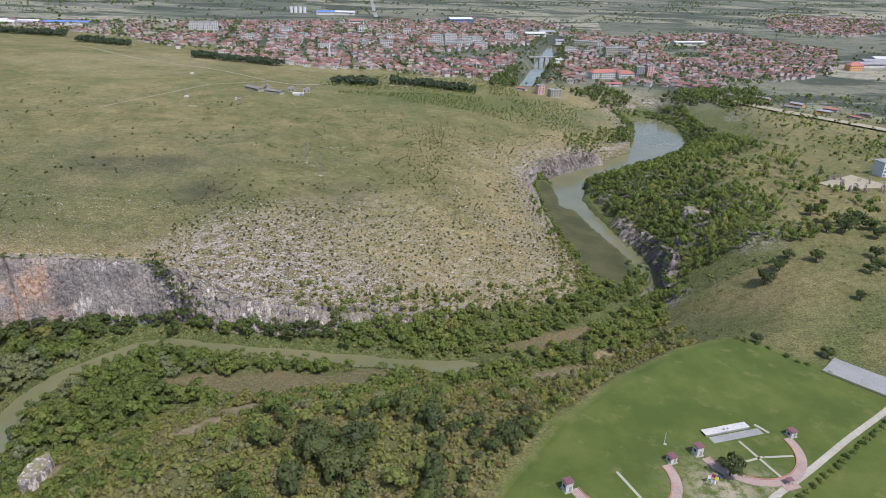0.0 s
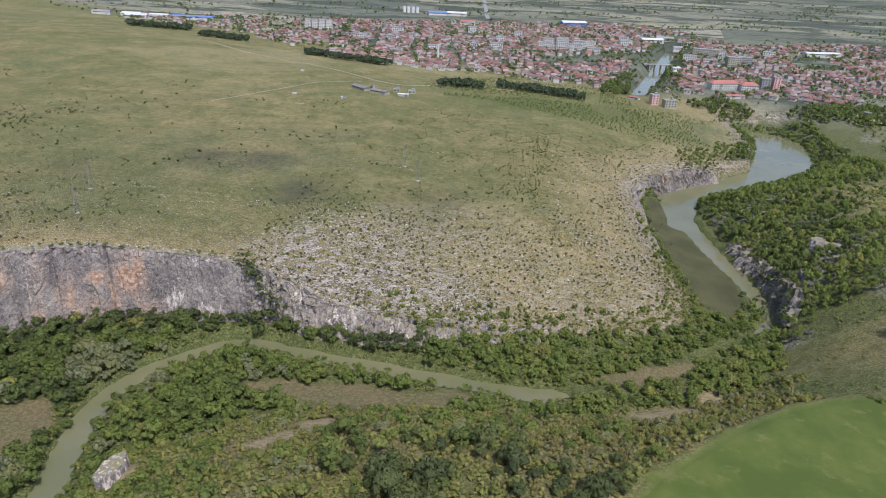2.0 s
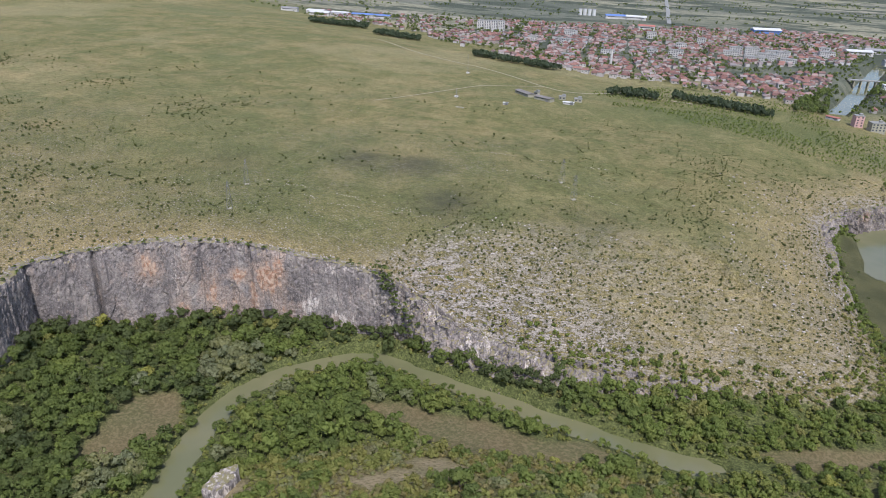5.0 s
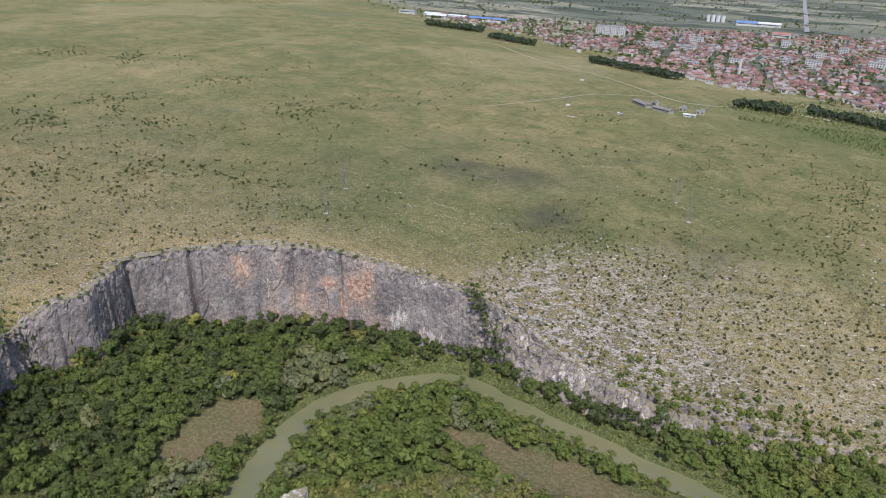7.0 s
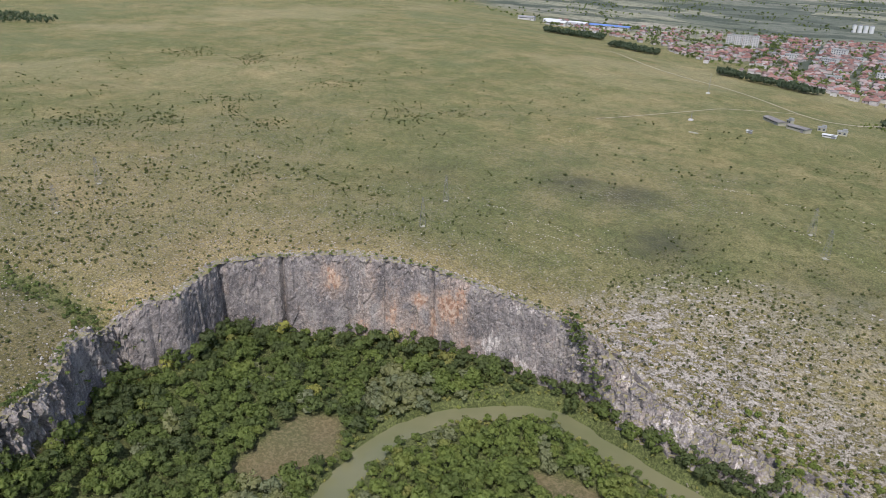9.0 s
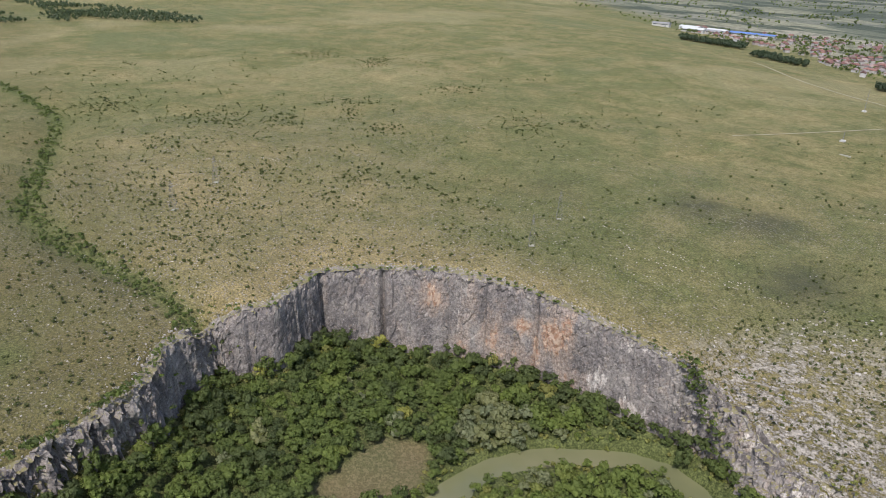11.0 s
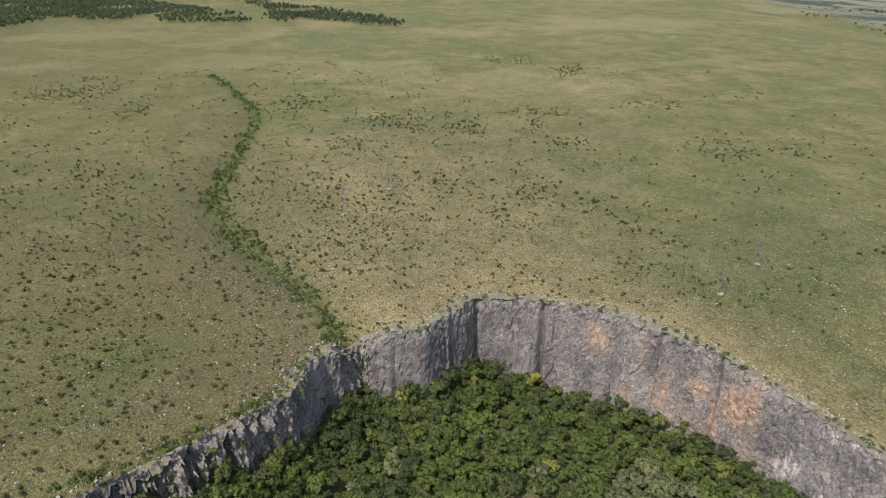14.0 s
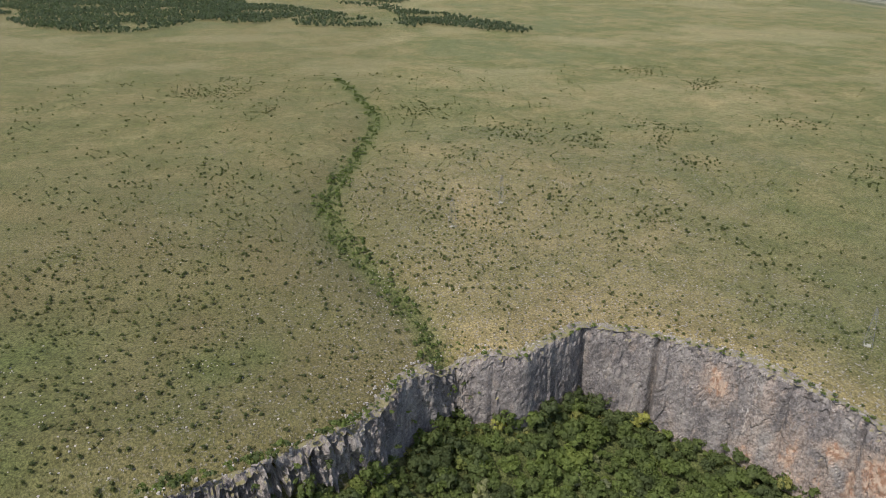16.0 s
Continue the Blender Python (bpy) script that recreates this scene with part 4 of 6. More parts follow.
sx, sy, sz, sr, st, sc, sg = plant_shrubs()
leaf_cloud("gully_bushes", [leafy(40, 4, 0.3, 0.8, 50 + s) for s in range(5)], sx[sg], sy[sg], sz[sg], sr[sg], st[sg], 0.02 + 0.22 * sc[sg], LEAF, "dense green bushes lining a shallow gully", "shrubs")
sx, sy, sz, sr, st, sc = sx[~sg], sy[~sg], sz[~sg], sr[~sg], st[~sg], sc[~sg]
leaf_cloud("hillside_shrubs", [leafy(11, 4, 0.16, 0.75, 40 + s, 2, 0.55) for s in range(6)], sx, sy, sz, sr, st, sc, SHRUB, "scattered dark juniper and thorn bushes on stony turf", "shrubs")


def plant_tussocks():
    """Coarse grass tufts between the bushes."""
    x, y, r = jittered(-580, -150, 30, 470, 3.0, 37)
    d, sheer, wide, north = sides_at(x, y)
    keep = ~inside(x, y, VALLEY) & north & (d > 4) & (r.uniform(0, 1, x.shape) < 0.38 + 0.2 * rough(x, y, 30) - 0.3 * smooth(np.hypot(x + 300, y - 250), 150, 330))
    x, y = x[keep], y[keep]
    rad = r.uniform(0.3, 0.65, len(x))
    leaf_cloud("tussocks", [leafy(8, 2, 0.28, 0.7, 90 + s, 1, 0.6) for s in range(5)], x, y, terrain(x, y, 3.0) + rad * 0.3, rad, rad, r.uniform(0.4, 1.0, len(x)), SHRUB, "coarse olive grass tufts on dry turf", "grass")


plant_tussocks()


def plant_cliff():
    """Bushes on the rim and the ledges of the cliff."""
    r = np.random.default_rng(17)
    x, y, z = [], [], []
    for n in range(4, 24):
        a, b = SIDES[n], SIDES[n + 1]
        o = np.array([(b - a)[1], -(b - a)[0]]) / np.hypot(*(b - a)[:2])
        for _ in range(int(np.hypot(*(b - a)[:2]) / (2.2 if n > 11 else 0.9))):
            p = a[:2] + r.uniform() * (b - a)[:2]
            if r.uniform() < 0.75:
                back = r.uniform(-3.5, 0.6)
                x.append(p[0] + o[0] * back), y.append(p[1] + o[1] * back), z.append(None)
            elif n < 12 or n > 20:
                x.append(p[0] + o[0] * r.uniform(1.5, 4)), y.append(p[1] + o[1] * r.uniform(1.5, 4)), z.append(r.uniform(-26, -4))
    for n in list(range(33, 38)) * 4 + [52, 53, 54, 55] * 9:
        a, b = SIDES[n], SIDES[n + 1]
        o = np.array([(b - a)[1], -(b - a)[0]]) / np.hypot(*(b - a)[:2])
        for _ in range(3):
            p = a[:2] + r.uniform() * (b - a)[:2] + o * r.uniform(1.5, 3.5)
            x.append(p[0]), y.append(p[1]), z.append(r.uniform(-47, -27))
    for _ in range(60):
        u = r.uniform()
        x.append(-160 + 24 * u + r.normal(0, 2.5)), y.append(337.5 + r.normal(0, 1.5) - 3 * u), z.append(-2 - 34 * u + r.normal(0, 2.5))
    x, y = np.array(x), np.array(y)
    rim = plateau(x, y, np.ones(len(x), bool))
    zz = np.array([rim[n] if v is None else v for n, v in enumerate(z)])
    rad = r.uniform(0.6, 1.4, len(x)) * np.where(y > 400, 1.3, np.where((y < 160) & (x < -200), 1.6, 1.0))
    rad[-60:] *= 1.5
    leaf_cloud("cliff_bushes", [leafy(70, 5, 0.24, 0.85, 70 + s) for s in range(4)], x, y, zz + 0.2, rad, rad, r.uniform(0.0, 0.3, len(x)), LEAF, "dark bushes clinging to the cliff rim and ledges", "bushes")


plant_cliff()


# ---- loose stones and ledges ----
ROCK = plain_material("limestone_rubble", (0.35, 0.32, 0.27), 0.9, 0.4, 1.5)


SEAM_ROCK = plain_material("bleached_limestone", (0.42, 0.38, 0.31), 0.9, 0.3, 1.5)


def stone_cloud(name, x, y, long, deep, tall, turn, label, seed, mat=ROCK):
    """Many rough blocks joined, each with eight uneven corners."""
    r = np.random.default_rng(seed)
    c = np.array([(-1, -1, -1), (1, -1, -1), (1, 1, -1), (-1, 1, -1), (-1, -1, 1), (1, -1, 1), (1, 1, 1), (-1, 1, 1)], float)
    v = c[None] * (1 + r.uniform(-0.45, 0.2, (len(x), 8, 3))) * np.stack([long, deep, tall], 1)[:, None] / 2
    cs, sn = np.cos(turn)[:, None], np.sin(turn)[:, None]
    vx, vy = v[..., 0] * cs - v[..., 1] * sn + x[:, None], v[..., 0] * sn + v[..., 1] * cs + y[:, None]
    vz = v[..., 2] + (terrain(x, y, 3.0) + tall * 0.12)[:, None]
    f = np.array([(0, 3, 2, 1), (4, 5, 6, 7), (0, 1, 5, 4), (1, 2, 6, 5), (2, 3, 7, 6), (3, 0, 4, 7)])
    faces = (f[None] + 8 * np.arange(len(x))[:, None, None]).reshape(-1, 4)
    me = fast_mesh(name, np.stack([vx, vy, vz], -1).reshape(-1, 3), faces)
    me.materials.append(mat)
    return tagged(new(name, me), label, "stones", kind="stuff")


def lay_stones():
    x, y, r = jittered(-460, 130, 30, 620, 2.2, 77)
    d, sheer, wide, north = sides_at(x, y)
    out = ~inside(x, y, VALLEY) & north
    hill = out & (x > -165)
    chance = np.where(hill, smooth(x + 12 * rough(x, y, 40), -175, -125) * 0.4 - 0.4 * smooth(d + 14 * rough(x, y, 40), 45, 105), 0)
    chance = np.where(hill, chance * (1 - 0.65 * smooth(x, -110, -20)), chance)
    west = out & (x <= -165)
    chance = np.where(west, 0.13 * (1 - smooth(d + 25 * rough(x, y, 70), 10, 130)) + 0.08 * (rough(x, y, 90) > 0.5), chance)
    keep = r.uniform(0, 1, x.shape) < chance
    x, y, hill = x[keep], y[keep], hill[keep]
    gx, gy = terrain(x + 3, y) - terrain(x - 3, y), terrain(x, y + 3) - terrain(x, y - 3)
    turn = np.arctan2(gx, -gy) + r.normal(0, 0.25, len(x))
    long = np.where(hill, 0.45 + 1.9 * r.uniform(0, 1, len(x)) ** 2, r.uniform(0.25, 0.75, len(x)))
    tall = np.where(hill, r.uniform(0.35, 0.8, len(x)), r.uniform(0.3, 0.6, len(x)))
    stone_cloud("stones", x, y, long, np.minimum(long, r.uniform(0.5, 1.3, len(x))), tall, turn, "pale limestone ledges and loose stones in dry turf", 5)


lay_stones()


def lay_rim():
    """Broken blocks along the edge of the cliff."""
    r = np.random.default_rng(29)
    pts = []
    for n in range(4, 25):
        a, b = SIDES[n], SIDES[n + 1]
        o = np.array([(b - a)[1], -(b - a)[0]]) / np.hypot(*(b - a)[:2])
        for _ in range(int(np.hypot(*(b - a)[:2]) * (1.4 if n > 11 else 1.6))):
            p = a[:2] + r.uniform() * (b - a)[:2] + o * (r.uniform(-6.5, 0.2) if n > 11 else r.uniform(-9, 0.5))
            pts.append(p)
    p = np.array(pts)
    k = len(p)
    long = r.uniform(0.35, 1.2, k)
    stone_cloud("rim_stones", p[:, 0], p[:, 1], long, long * r.uniform(0.5, 0.9, k), r.uniform(0.4, 1.1, k), r.uniform(0, 3.14, k), "broken pale blocks along the cliff edge", 8)


lay_rim()

# old field walls and outcrop seams on the plateau
SEAMS = [((-283, 410), (-196, 409), (-142, 408)), ((-165, 516), (-118, 513), (-63, 499)), ((-166, 363), (-71, 360)), ((-180, 552), (-87, 563)),
         ((-488, 315), (-438, 329), (-394, 342)), ((-466, 356), (-419, 358)), ((-484, 296), (-410, 311), (-356, 311)), ((-242, 398), (-169, 409))]


def lay_seams():
    r = np.random.default_rng(61)
    pts = []
    lines = [np.array(q, float) for q in SEAMS]
    for _ in range(26):
        a, way = np.array((r.uniform(-400, -285), r.uniform(30, 250))), r.normal(0.3, 0.7)
        if not inside(a[:1], a[1:], VALLEY)[0]:
            lines.append(np.stack([a, a + r.uniform(4, 12) * np.array((math.cos(way), math.sin(way)))]))
    for q in lines:
        for a, b in zip(q[:-1], q[1:]):
            n = int(np.hypot(*(b - a)) / 1.5)
            bend = r.uniform(-5, 5)
            for t in (np.arange(n) + r.uniform(0, 1, n)) / n:
                if math.sin(17 * t + bend) + 0.6 * math.sin(41 * t) > -0.2:
                    side = bend * math.sin(3.14 * t) + 1.2 * math.sin(15 * t + bend) + r.normal(0, 0.8)
                    pts.append(a + t * (b - a) + side * np.array((-(b - a)[1], (b - a)[0])) / np.hypot(*(b - a)))
    p = np.array(pts)
    p = p[~inside(p[:, 0], p[:, 1], VALLEY)]
    k = len(p)
    long = r.uniform(0.35, 0.9, k)
    stone_cloud("stone_seams", p[:, 0], p[:, 1], long, long * r.uniform(0.5, 0.9, k), r.uniform(0.25, 0.6, k), r.uniform(0, 3.14, k), "thin lines of pale stones across dry grass", 12, SEAM_ROCK)


lay_seams()

# ---- making of things ----
def part(name, bm, mat, parent=None, label=""):
    me = bpy.data.meshes.new(name)
    bm.to_mesh(me)
    bm.free()
    me.materials.append(mat)
    ob = new(name, me)
    ob.parent = parent
    if label:
        ob["label"] = label
    return ob


def base(name, x, y, z, turn, label, category, group=""):
    ob = new(name)
    ob.matrix_basis = pose(x, y, z, 0, 0, turn)
    return tagged(ob, label, category, group)


def add_box(bm, cx, cy, cz, sx, sy, sz, bevel=0.0, turn=0.0):
    m = Matrix.Translation((cx, cy, cz)) @ Matrix.Rotation(turn, 4, "Z") @ Matrix.Diagonal((sx, sy, sz, 1))
    made = bmesh.ops.create_cube(bm, size=1, matrix=m)["verts"]
    if bevel:
        edges = list({e for v in made for e in v.link_edges})
        bmesh.ops.bevel(bm, geom=edges, offset=bevel, segments=1, affect="EDGES")
    return bm


def box(*args, **kw):
    return add_box(bmesh.new(), *args, **kw)


def add_tube(bm, a, b, r0, r1, sides=7):
    a, b = Vector(a), Vector(b)
    turn = (b - a).to_track_quat("Z", "Y").to_matrix().to_4x4()
    bmesh.ops.create_cone(bm, cap_ends=True, segments=sides, radius1=r0, radius2=r1, depth=(b - a).length, matrix=Matrix.Translation((a + b) / 2) @ turn)
    return bm


def strip(name, line, half, lift, mat, label, category, closed=False, step=2.0):
    """A band that follows the ground along a line."""
    pts = []
    for a, b in zip(line[:-1], line[1:]):
        n = max(1, int(math.dist(a, b) / step))
        pts += [(a[0] + (b[0] - a[0]) * t / n, a[1] + (b[1] - a[1]) * t / n) for t in range(n)]
    pts = np.array(pts + [line[-1]], float)
    for _ in range(4):
        pts[1:-1] = (pts[:-2] + 2 * pts[1:-1] + pts[2:]) / 4
    way = np.gradient(pts, axis=0)
    side = np.stack([-way[:, 1], way[:, 0]], 1) / np.hypot(*way.T)[:, None]
    rows = [pts + side * half * k for k in (-1, -0.5, 0, 0.5, 1)]
    allp = np.concatenate(rows)
    z = terrain(allp[:, 0], allp[:, 1], 3.0) + lift
    me = fast_mesh(name, np.column_stack([allp, z]), grid_faces(len(pts), 5))
    me.materials.append(mat)
    return tagged(new(name, me), label, category, kind="structure")


CONCRETE = plain_material("pale_concrete", (0.31, 0.30, 0.225), 0.9, 0.15, 1.2)
GREY_SLAB = plain_material("grey_concrete", (0.24, 0.245, 0.225), 0.9, 0.15, 1.0)
WHITEWASH = plain_material("white_plaster", (0.46, 0.45, 0.41), 0.85, 0.22, 1.5)
MAROON = plain_material("maroon_roof", (0.16, 0.08, 0.085), 0.6, 0.15, 2.0)
BRICK_RED = plain_material("red_kerb", (0.36, 0.17, 0.13), 0.85, 0.2, 2.0)
PINK_PAVE = plain_material("pink_paving", (0.31, 0.235, 0.195), 0.9, 0.18, 1.5)
GRAVEL = plain_material("gravel_road", (0.33, 0.31, 0.245), 0.95, 0.2, 0.8)
DIRT = plain_material("pale_track", (0.30, 0.27, 0.18), 0.95, 0.2, 0.5)
STEEL = plain_material("galvanised_steel", (0.22, 0.22, 0.22), 0.6, 0.15, 3.0, 0.3)
PALE_PAINT = plain_material("white_paint", (0.5, 0.51, 0.48), 0.6, 0.05, 3.0)
DARK_OPENING = plain_material("dark_opening", (0.03, 0.03, 0.035), 0.6, 0.2, 2.0)


def turf_material():
    m = material("mown_turf", 0.95)
    k = Nodes(m)
    p = k.position()
    c = turf_color(k, p)
    worn = k.math("MULTIPLY", k.attr("worn"), k.span(k.noise(p, 0.25, 6, 0.7), 0.38, 0.6))
    k.color(k.mix(worn, c, k.mix(k.noise(p, 0.8, 4), (0.24, 0.2, 0.12), (0.36, 0.32, 0.24))))
    k.bump(k.noise(p, 2.5, 4), 0.4, 0.2)
    return m


LAWN_Z = -10.0


def build_lawn():
    xs, ys = np.arange(0, 240, 1.5), np.arange(90, 292, 1.5)
    gx, gy = np.meshgrid(xs, ys)
    x, y = gx.ravel(), gy.ravel()
    f = grid_faces(len(xs), len(ys))
    mx, my = x[f].mean(1), y[f].mean(1)
    keep = inside(mx, my, LAWN) & (line_distance(mx, my, LAWN, True) > 0.8)
    f = f[keep]
    used, inv = np.unique(f, return_inverse=True)
    x, y = x[used], y[used]
    me = fast_mesh("lawn", np.column_stack([x, y, LAWN_Z + 0.08 * rough(x, y, 40) - 0.55 * (1 - smooth(line_distance(x, y, LAWN, True), 0.5, 3.5))]), inv.reshape(-1, 4), True)
    me.materials.append(turf_material())
    attribute(me, "worn", np.maximum(np.exp(-((x - 95) ** 2 + (y - 186) ** 2) / 190), np.exp(-((x - 112) ** 2 + (y - 190) ** 2) / 60) * 0.7))
    tagged(new("lawn", me), "mown green turf of the clay shooting range", "lawn", kind="structure")


build_lawn()


def arc_band(name, cx, cy, r0, r1, a0, a1, z, thick, mat, label, n=40):
    bm = bmesh.new()
    rings = []
    for i in range(n + 1):
        a = radians(a0 + (a1 - a0) * i / n)
        c, s = math.cos(a), math.sin(a)
        rings.append([bm.verts.new((cx + r * c, cy + r * s, zz)) for r, zz in ((r0, z), (r0, z + thick), (r1, z + thick), (r1, z))])
    for a, b in zip(rings[:-1], rings[1:]):
        for i in range(4):
            bm.faces.new((a[i], a[(i + 1) % 4], b[(i + 1) % 4], b[i]))
    bm.faces.new(rings[0])
    bm.faces.new(rings[-1][::-1])
    bmesh.ops.recalc_face_normals(bm, faces=bm.faces)
    ob = part(name, bm, mat)
    return tagged(ob, label, "path", kind="structure")


def target_tower(x, y, turn, height, label):
    t = base("target_tower", x, y, LAWN_Z, turn, label, "tower", "target towers of the range")
    part("plinth", box(0, 0, 0.15, 3.4, 3.4, 0.3, 0.04), CONCRETE, t)
    w = part("wall", box(0, 0, 0.3 + height / 2, 2.7, 2.7, height, 0.03), WHITEWASH, t)
    roof = box(0, 0, height + 0.42, 3.3, 3.3, 0.24, 0.05)
    add_box(roof, 0, 0, height + 0.62, 2.6, 2.6, 0.2, 0.08)
    part("roof", roof, MAROON, t, "maroon sheet-metal roof")
    part("hatch", box(-1.36, 0, height * 0.62, 0.06, 1.1, 0.9), DARK_OPENING, t, "dark open launch hatch")
    part("door", box(0.3, -1.37, 1.3, 0.9, 0.06, 2.0), GREY_SLAB, t, "grey metal door")
    return t


def skeet(cx, cy, a0, a1):
    arc_band("shooting_path", cx, cy, 17.0, 20.2, a0, a1, LAWN_Z - 0.1, 0.28, PINK_PAVE, "curved pink paved path of the shooting stations")
    arc_band("path_kerb", cx, cy, 16.5, 16.95, a0, a1, LAWN_Z - 0.1, 0.42, BRICK_RED, "red kerb along the curved path")


skeet(111, 209, -158, 20)
skeet(61.5, 190.5, -158, 22)
target_tower(91.5, 204.0, 21, 3.6, "tall white tower with maroon roof at the range")
target_tower(130.5, 217.0, 21, 2.2, "low white hut with maroon roof at the range")
target_tower(42.0, 183.0, 24, 3.6, "tall white tower with maroon roof at the range")
target_tower(81.0, 199.5, 24, 2.2, "low white hut with maroon roof at the range")


def flat_path(x0, y0, x1, y1, wide, mat, label, thick=0.2):
    mx, my, turn = (x0 + x1) / 2, (y0 + y1) / 2, math.atan2(y1 - y0, x1 - x0)
    ob = part("path", box(mx, my, LAWN_Z, math.dist((x0, y0), (x1, y1)), wide, thick, 0.02, turn), mat)
    return tagged(ob, label, "path", kind="structure")


flat_path(109.5, 212.5, 117.5, 193.5, 1.1, CONCRETE, "pale concrete strip across the range")
flat_path(103.0, 199.3, 115.2, 204.2, 0.9, CONCRETE, "pale concrete strip between stations")
flat_path(115.6, 204.0, 126.5, 205.4, 0.9, CONCRETE, "pale concrete strip between stations")
flat_path(103.2, 199.5, 102.6, 193.0, 0.9, CONCRETE, "pale concrete strip between stations")
flat_path(60.5, 193.0, 69.0, 174.0, 1.1, CONCRETE, "pale concrete strip across the range")


def trap_bunker():
    t = base("trap_bunker", 107, 217, LAWN_Z, 18.5, "long low white concrete bunker sunk in turf", "bunker")
    part("roof_slab", box(0, 1.8, 0.75, 19.5, 3.2, 0.25, 0.04), WHITEWASH, t, "white flat roof slab")
    part("back_wall", box(0, 3.2, 0.35, 19.5, 0.3, 0.7), WHITEWASH, t)
    part("front_wall", box(0, 0.3, 0.2, 19.5, 0.25, 0.5), GREY_SLAB, t)
    part("apron", box(2.0, -2.2, 0.06, 22, 3.4, 0.16, 0.02), GREY_SLAB, t, "grey concrete apron")
    part("end_step", box(14.2, -1.2, 0.1, 1.2, 6.0, 0.22, 0.02, 0.35), CONCRETE, t)
    for x in (-1.0, 0.6):
        part("vent", box(x, 1.4, 0.98, 0.7, 0.7, 0.25, 0.05), STEEL, t)
    return t


trap_bunker()


def lamp_post(x, y):
    t = base("post", x, y, LAWN_Z, 0, "slim pale post standing alone in the turf", "post")
    part("shaft", add_tube(bmesh.new(), (0, 0, 0), (0, 0, 5.0), 0.14, 0.09), PALE_PAINT, t)
    part("foot", box(0.3, -0.2, 0.06, 1.2, 0.9, 0.14, 0.02), CONCRETE, t)


lamp_post(81, 209)


def flag(x, y, color, name, label):
    t = base("flag", x, y, LAWN_Z, random.uniform(-30, 30), label, "flag", "flags beside the range")
    part("pole", add_tube(bmesh.new(), (0, 0, 0), (0, 0, 3.4), 0.05, 0.04), PALE_PAINT, t)
    bm = bmesh.new()
    bmesh.ops.create_grid(bm, x_segments=6, y_segments=4, size=0.5)
    for v in bm.verts:
        a, b = v.co.x + 0.5, v.co.y
        v.co = (a * 1.5 + 0.05, 0.22 * math.sin(a * 7 + b) * a, 2.6 + b * 1.5 - 0.25 * a)
    bmesh.ops.solidify(bm, geom=bm.faces[:], thickness=0.02)
    part("cloth", bm, plain_material(name, color, 0.8, 0.1), t)


flag(92.4, 188.6, (0.62, 0.52, 0.03), "yellow_cloth", "bright yellow flag on a short pole")
flag(90.2, 189.2, (0.6, 0.6, 0.62), "white_cloth", "pale grey flag on a short pole")
flag(93.4, 189.6, (0.04, 0.06, 0.26), "blue_cloth", "deep blue flag on a short pole")
flag(91.8, 190.2, (0.3, 0.05, 0.06), "red_cloth", "dull red flag on a short pole")
flag(90.8, 187.6, (0.55, 0.55, 0.55), "pale_cloth", "pale grey flag on a short pole")


def small_shelter(x, y):
    t = base("shelter", x, y, LAWN_Z, 20, "small dark-roofed shelter on pink paving", "shelter")
    part("floor_slab", box(0, -0.6, 0.1, 6.2, 4.2, 0.24, 0.02), PINK_PAVE, t)
    for px, py in ((-0.9, -0.7), (0.9, -0.7), (-0.9, 0.7), (0.9, 0.7)):
        part("leg", box(px, py, 1.2, 0.1, 0.1, 2.0), STEEL, t)
    part("roof", box(0, 0, 2.25, 2.4, 2.0, 0.14, 0.03), MAROON, t)


small_shelter(118.5, 190.5)
strip("gravel_road", [(230, 285), (200, 258), (177, 236), (151, 216), (128, 197), (111, 184), (96, 170), (85, 150)], 1.25, 0.5, GRAVEL, "pale gravel road along the range", "road")
ob = part("car_park", box(181.3, 257.0, -9.95, 34, 15, 0.3, 0.03, radians(-43.4)), GREY_SLAB)
tagged(ob, "grey concrete parking pad beside the range", "car park", kind="structure")
ob = part("pad_wall", box(175.8, 251.3, -9.7, 34, 0.5, 0.9, 0.03, radians(-43.4)), CONCRETE)
tagged(ob, "low concrete wall along the parking pad", "wall", kind="structure")


# ---- single trees ----
def tree_template(seed, name, label, group, squash=0.85, trunk=0.9, leaves=LEAF_ONE):
    """A broad-leaved tree with a crown radius of one metre; the copies are sized."""
    r = random.Random(seed)
    t = new(name)
    tagged(t, label, "tree", group)
    bm = add_tube(bmesh.new(), (0, 0, -0.15), (0.03, 0.02, trunk), 0.09, 0.05)
    for _ in range(5):
        a, e = r.uniform(0, 6.28), r.uniform(0.5, 1.0)
        add_tube(bm, (0.02, 0.02, trunk * r.uniform(0.6, 0.95)), (0.5 * math.cos(a), 0.5 * math.sin(a), trunk + 0.45 * e), 0.04, 0.015, 5)
    part("trunk", bm, BARK, t)
    q = leafy(460, 16, 0.08, squash, seed, 12)
    q[:, :3, 2] += trunk + 0.25
    me = leaf_mesh("crown", q[:, :3], q[:, 3])
    me.materials.append(leaves)
    crown = new("crown", me)
    crown.parent = t
    return t


def plant(template, x, y, size, stretch=1.0, turn=None):
    m = pose(x, y, ground_height(x, y) - 0.1, 0, 0, random.uniform(0, 360) if turn is None else turn) @ Matrix.Diagonal((size, size, size * stretch, 1))
    ob = template.copy()
    scene.collection.objects.link(ob)
    ob.matrix_basis = m
    for c in template.children:
        k = c.copy()
        scene.collection.objects.link(k)
        k.parent = ob
    return ob


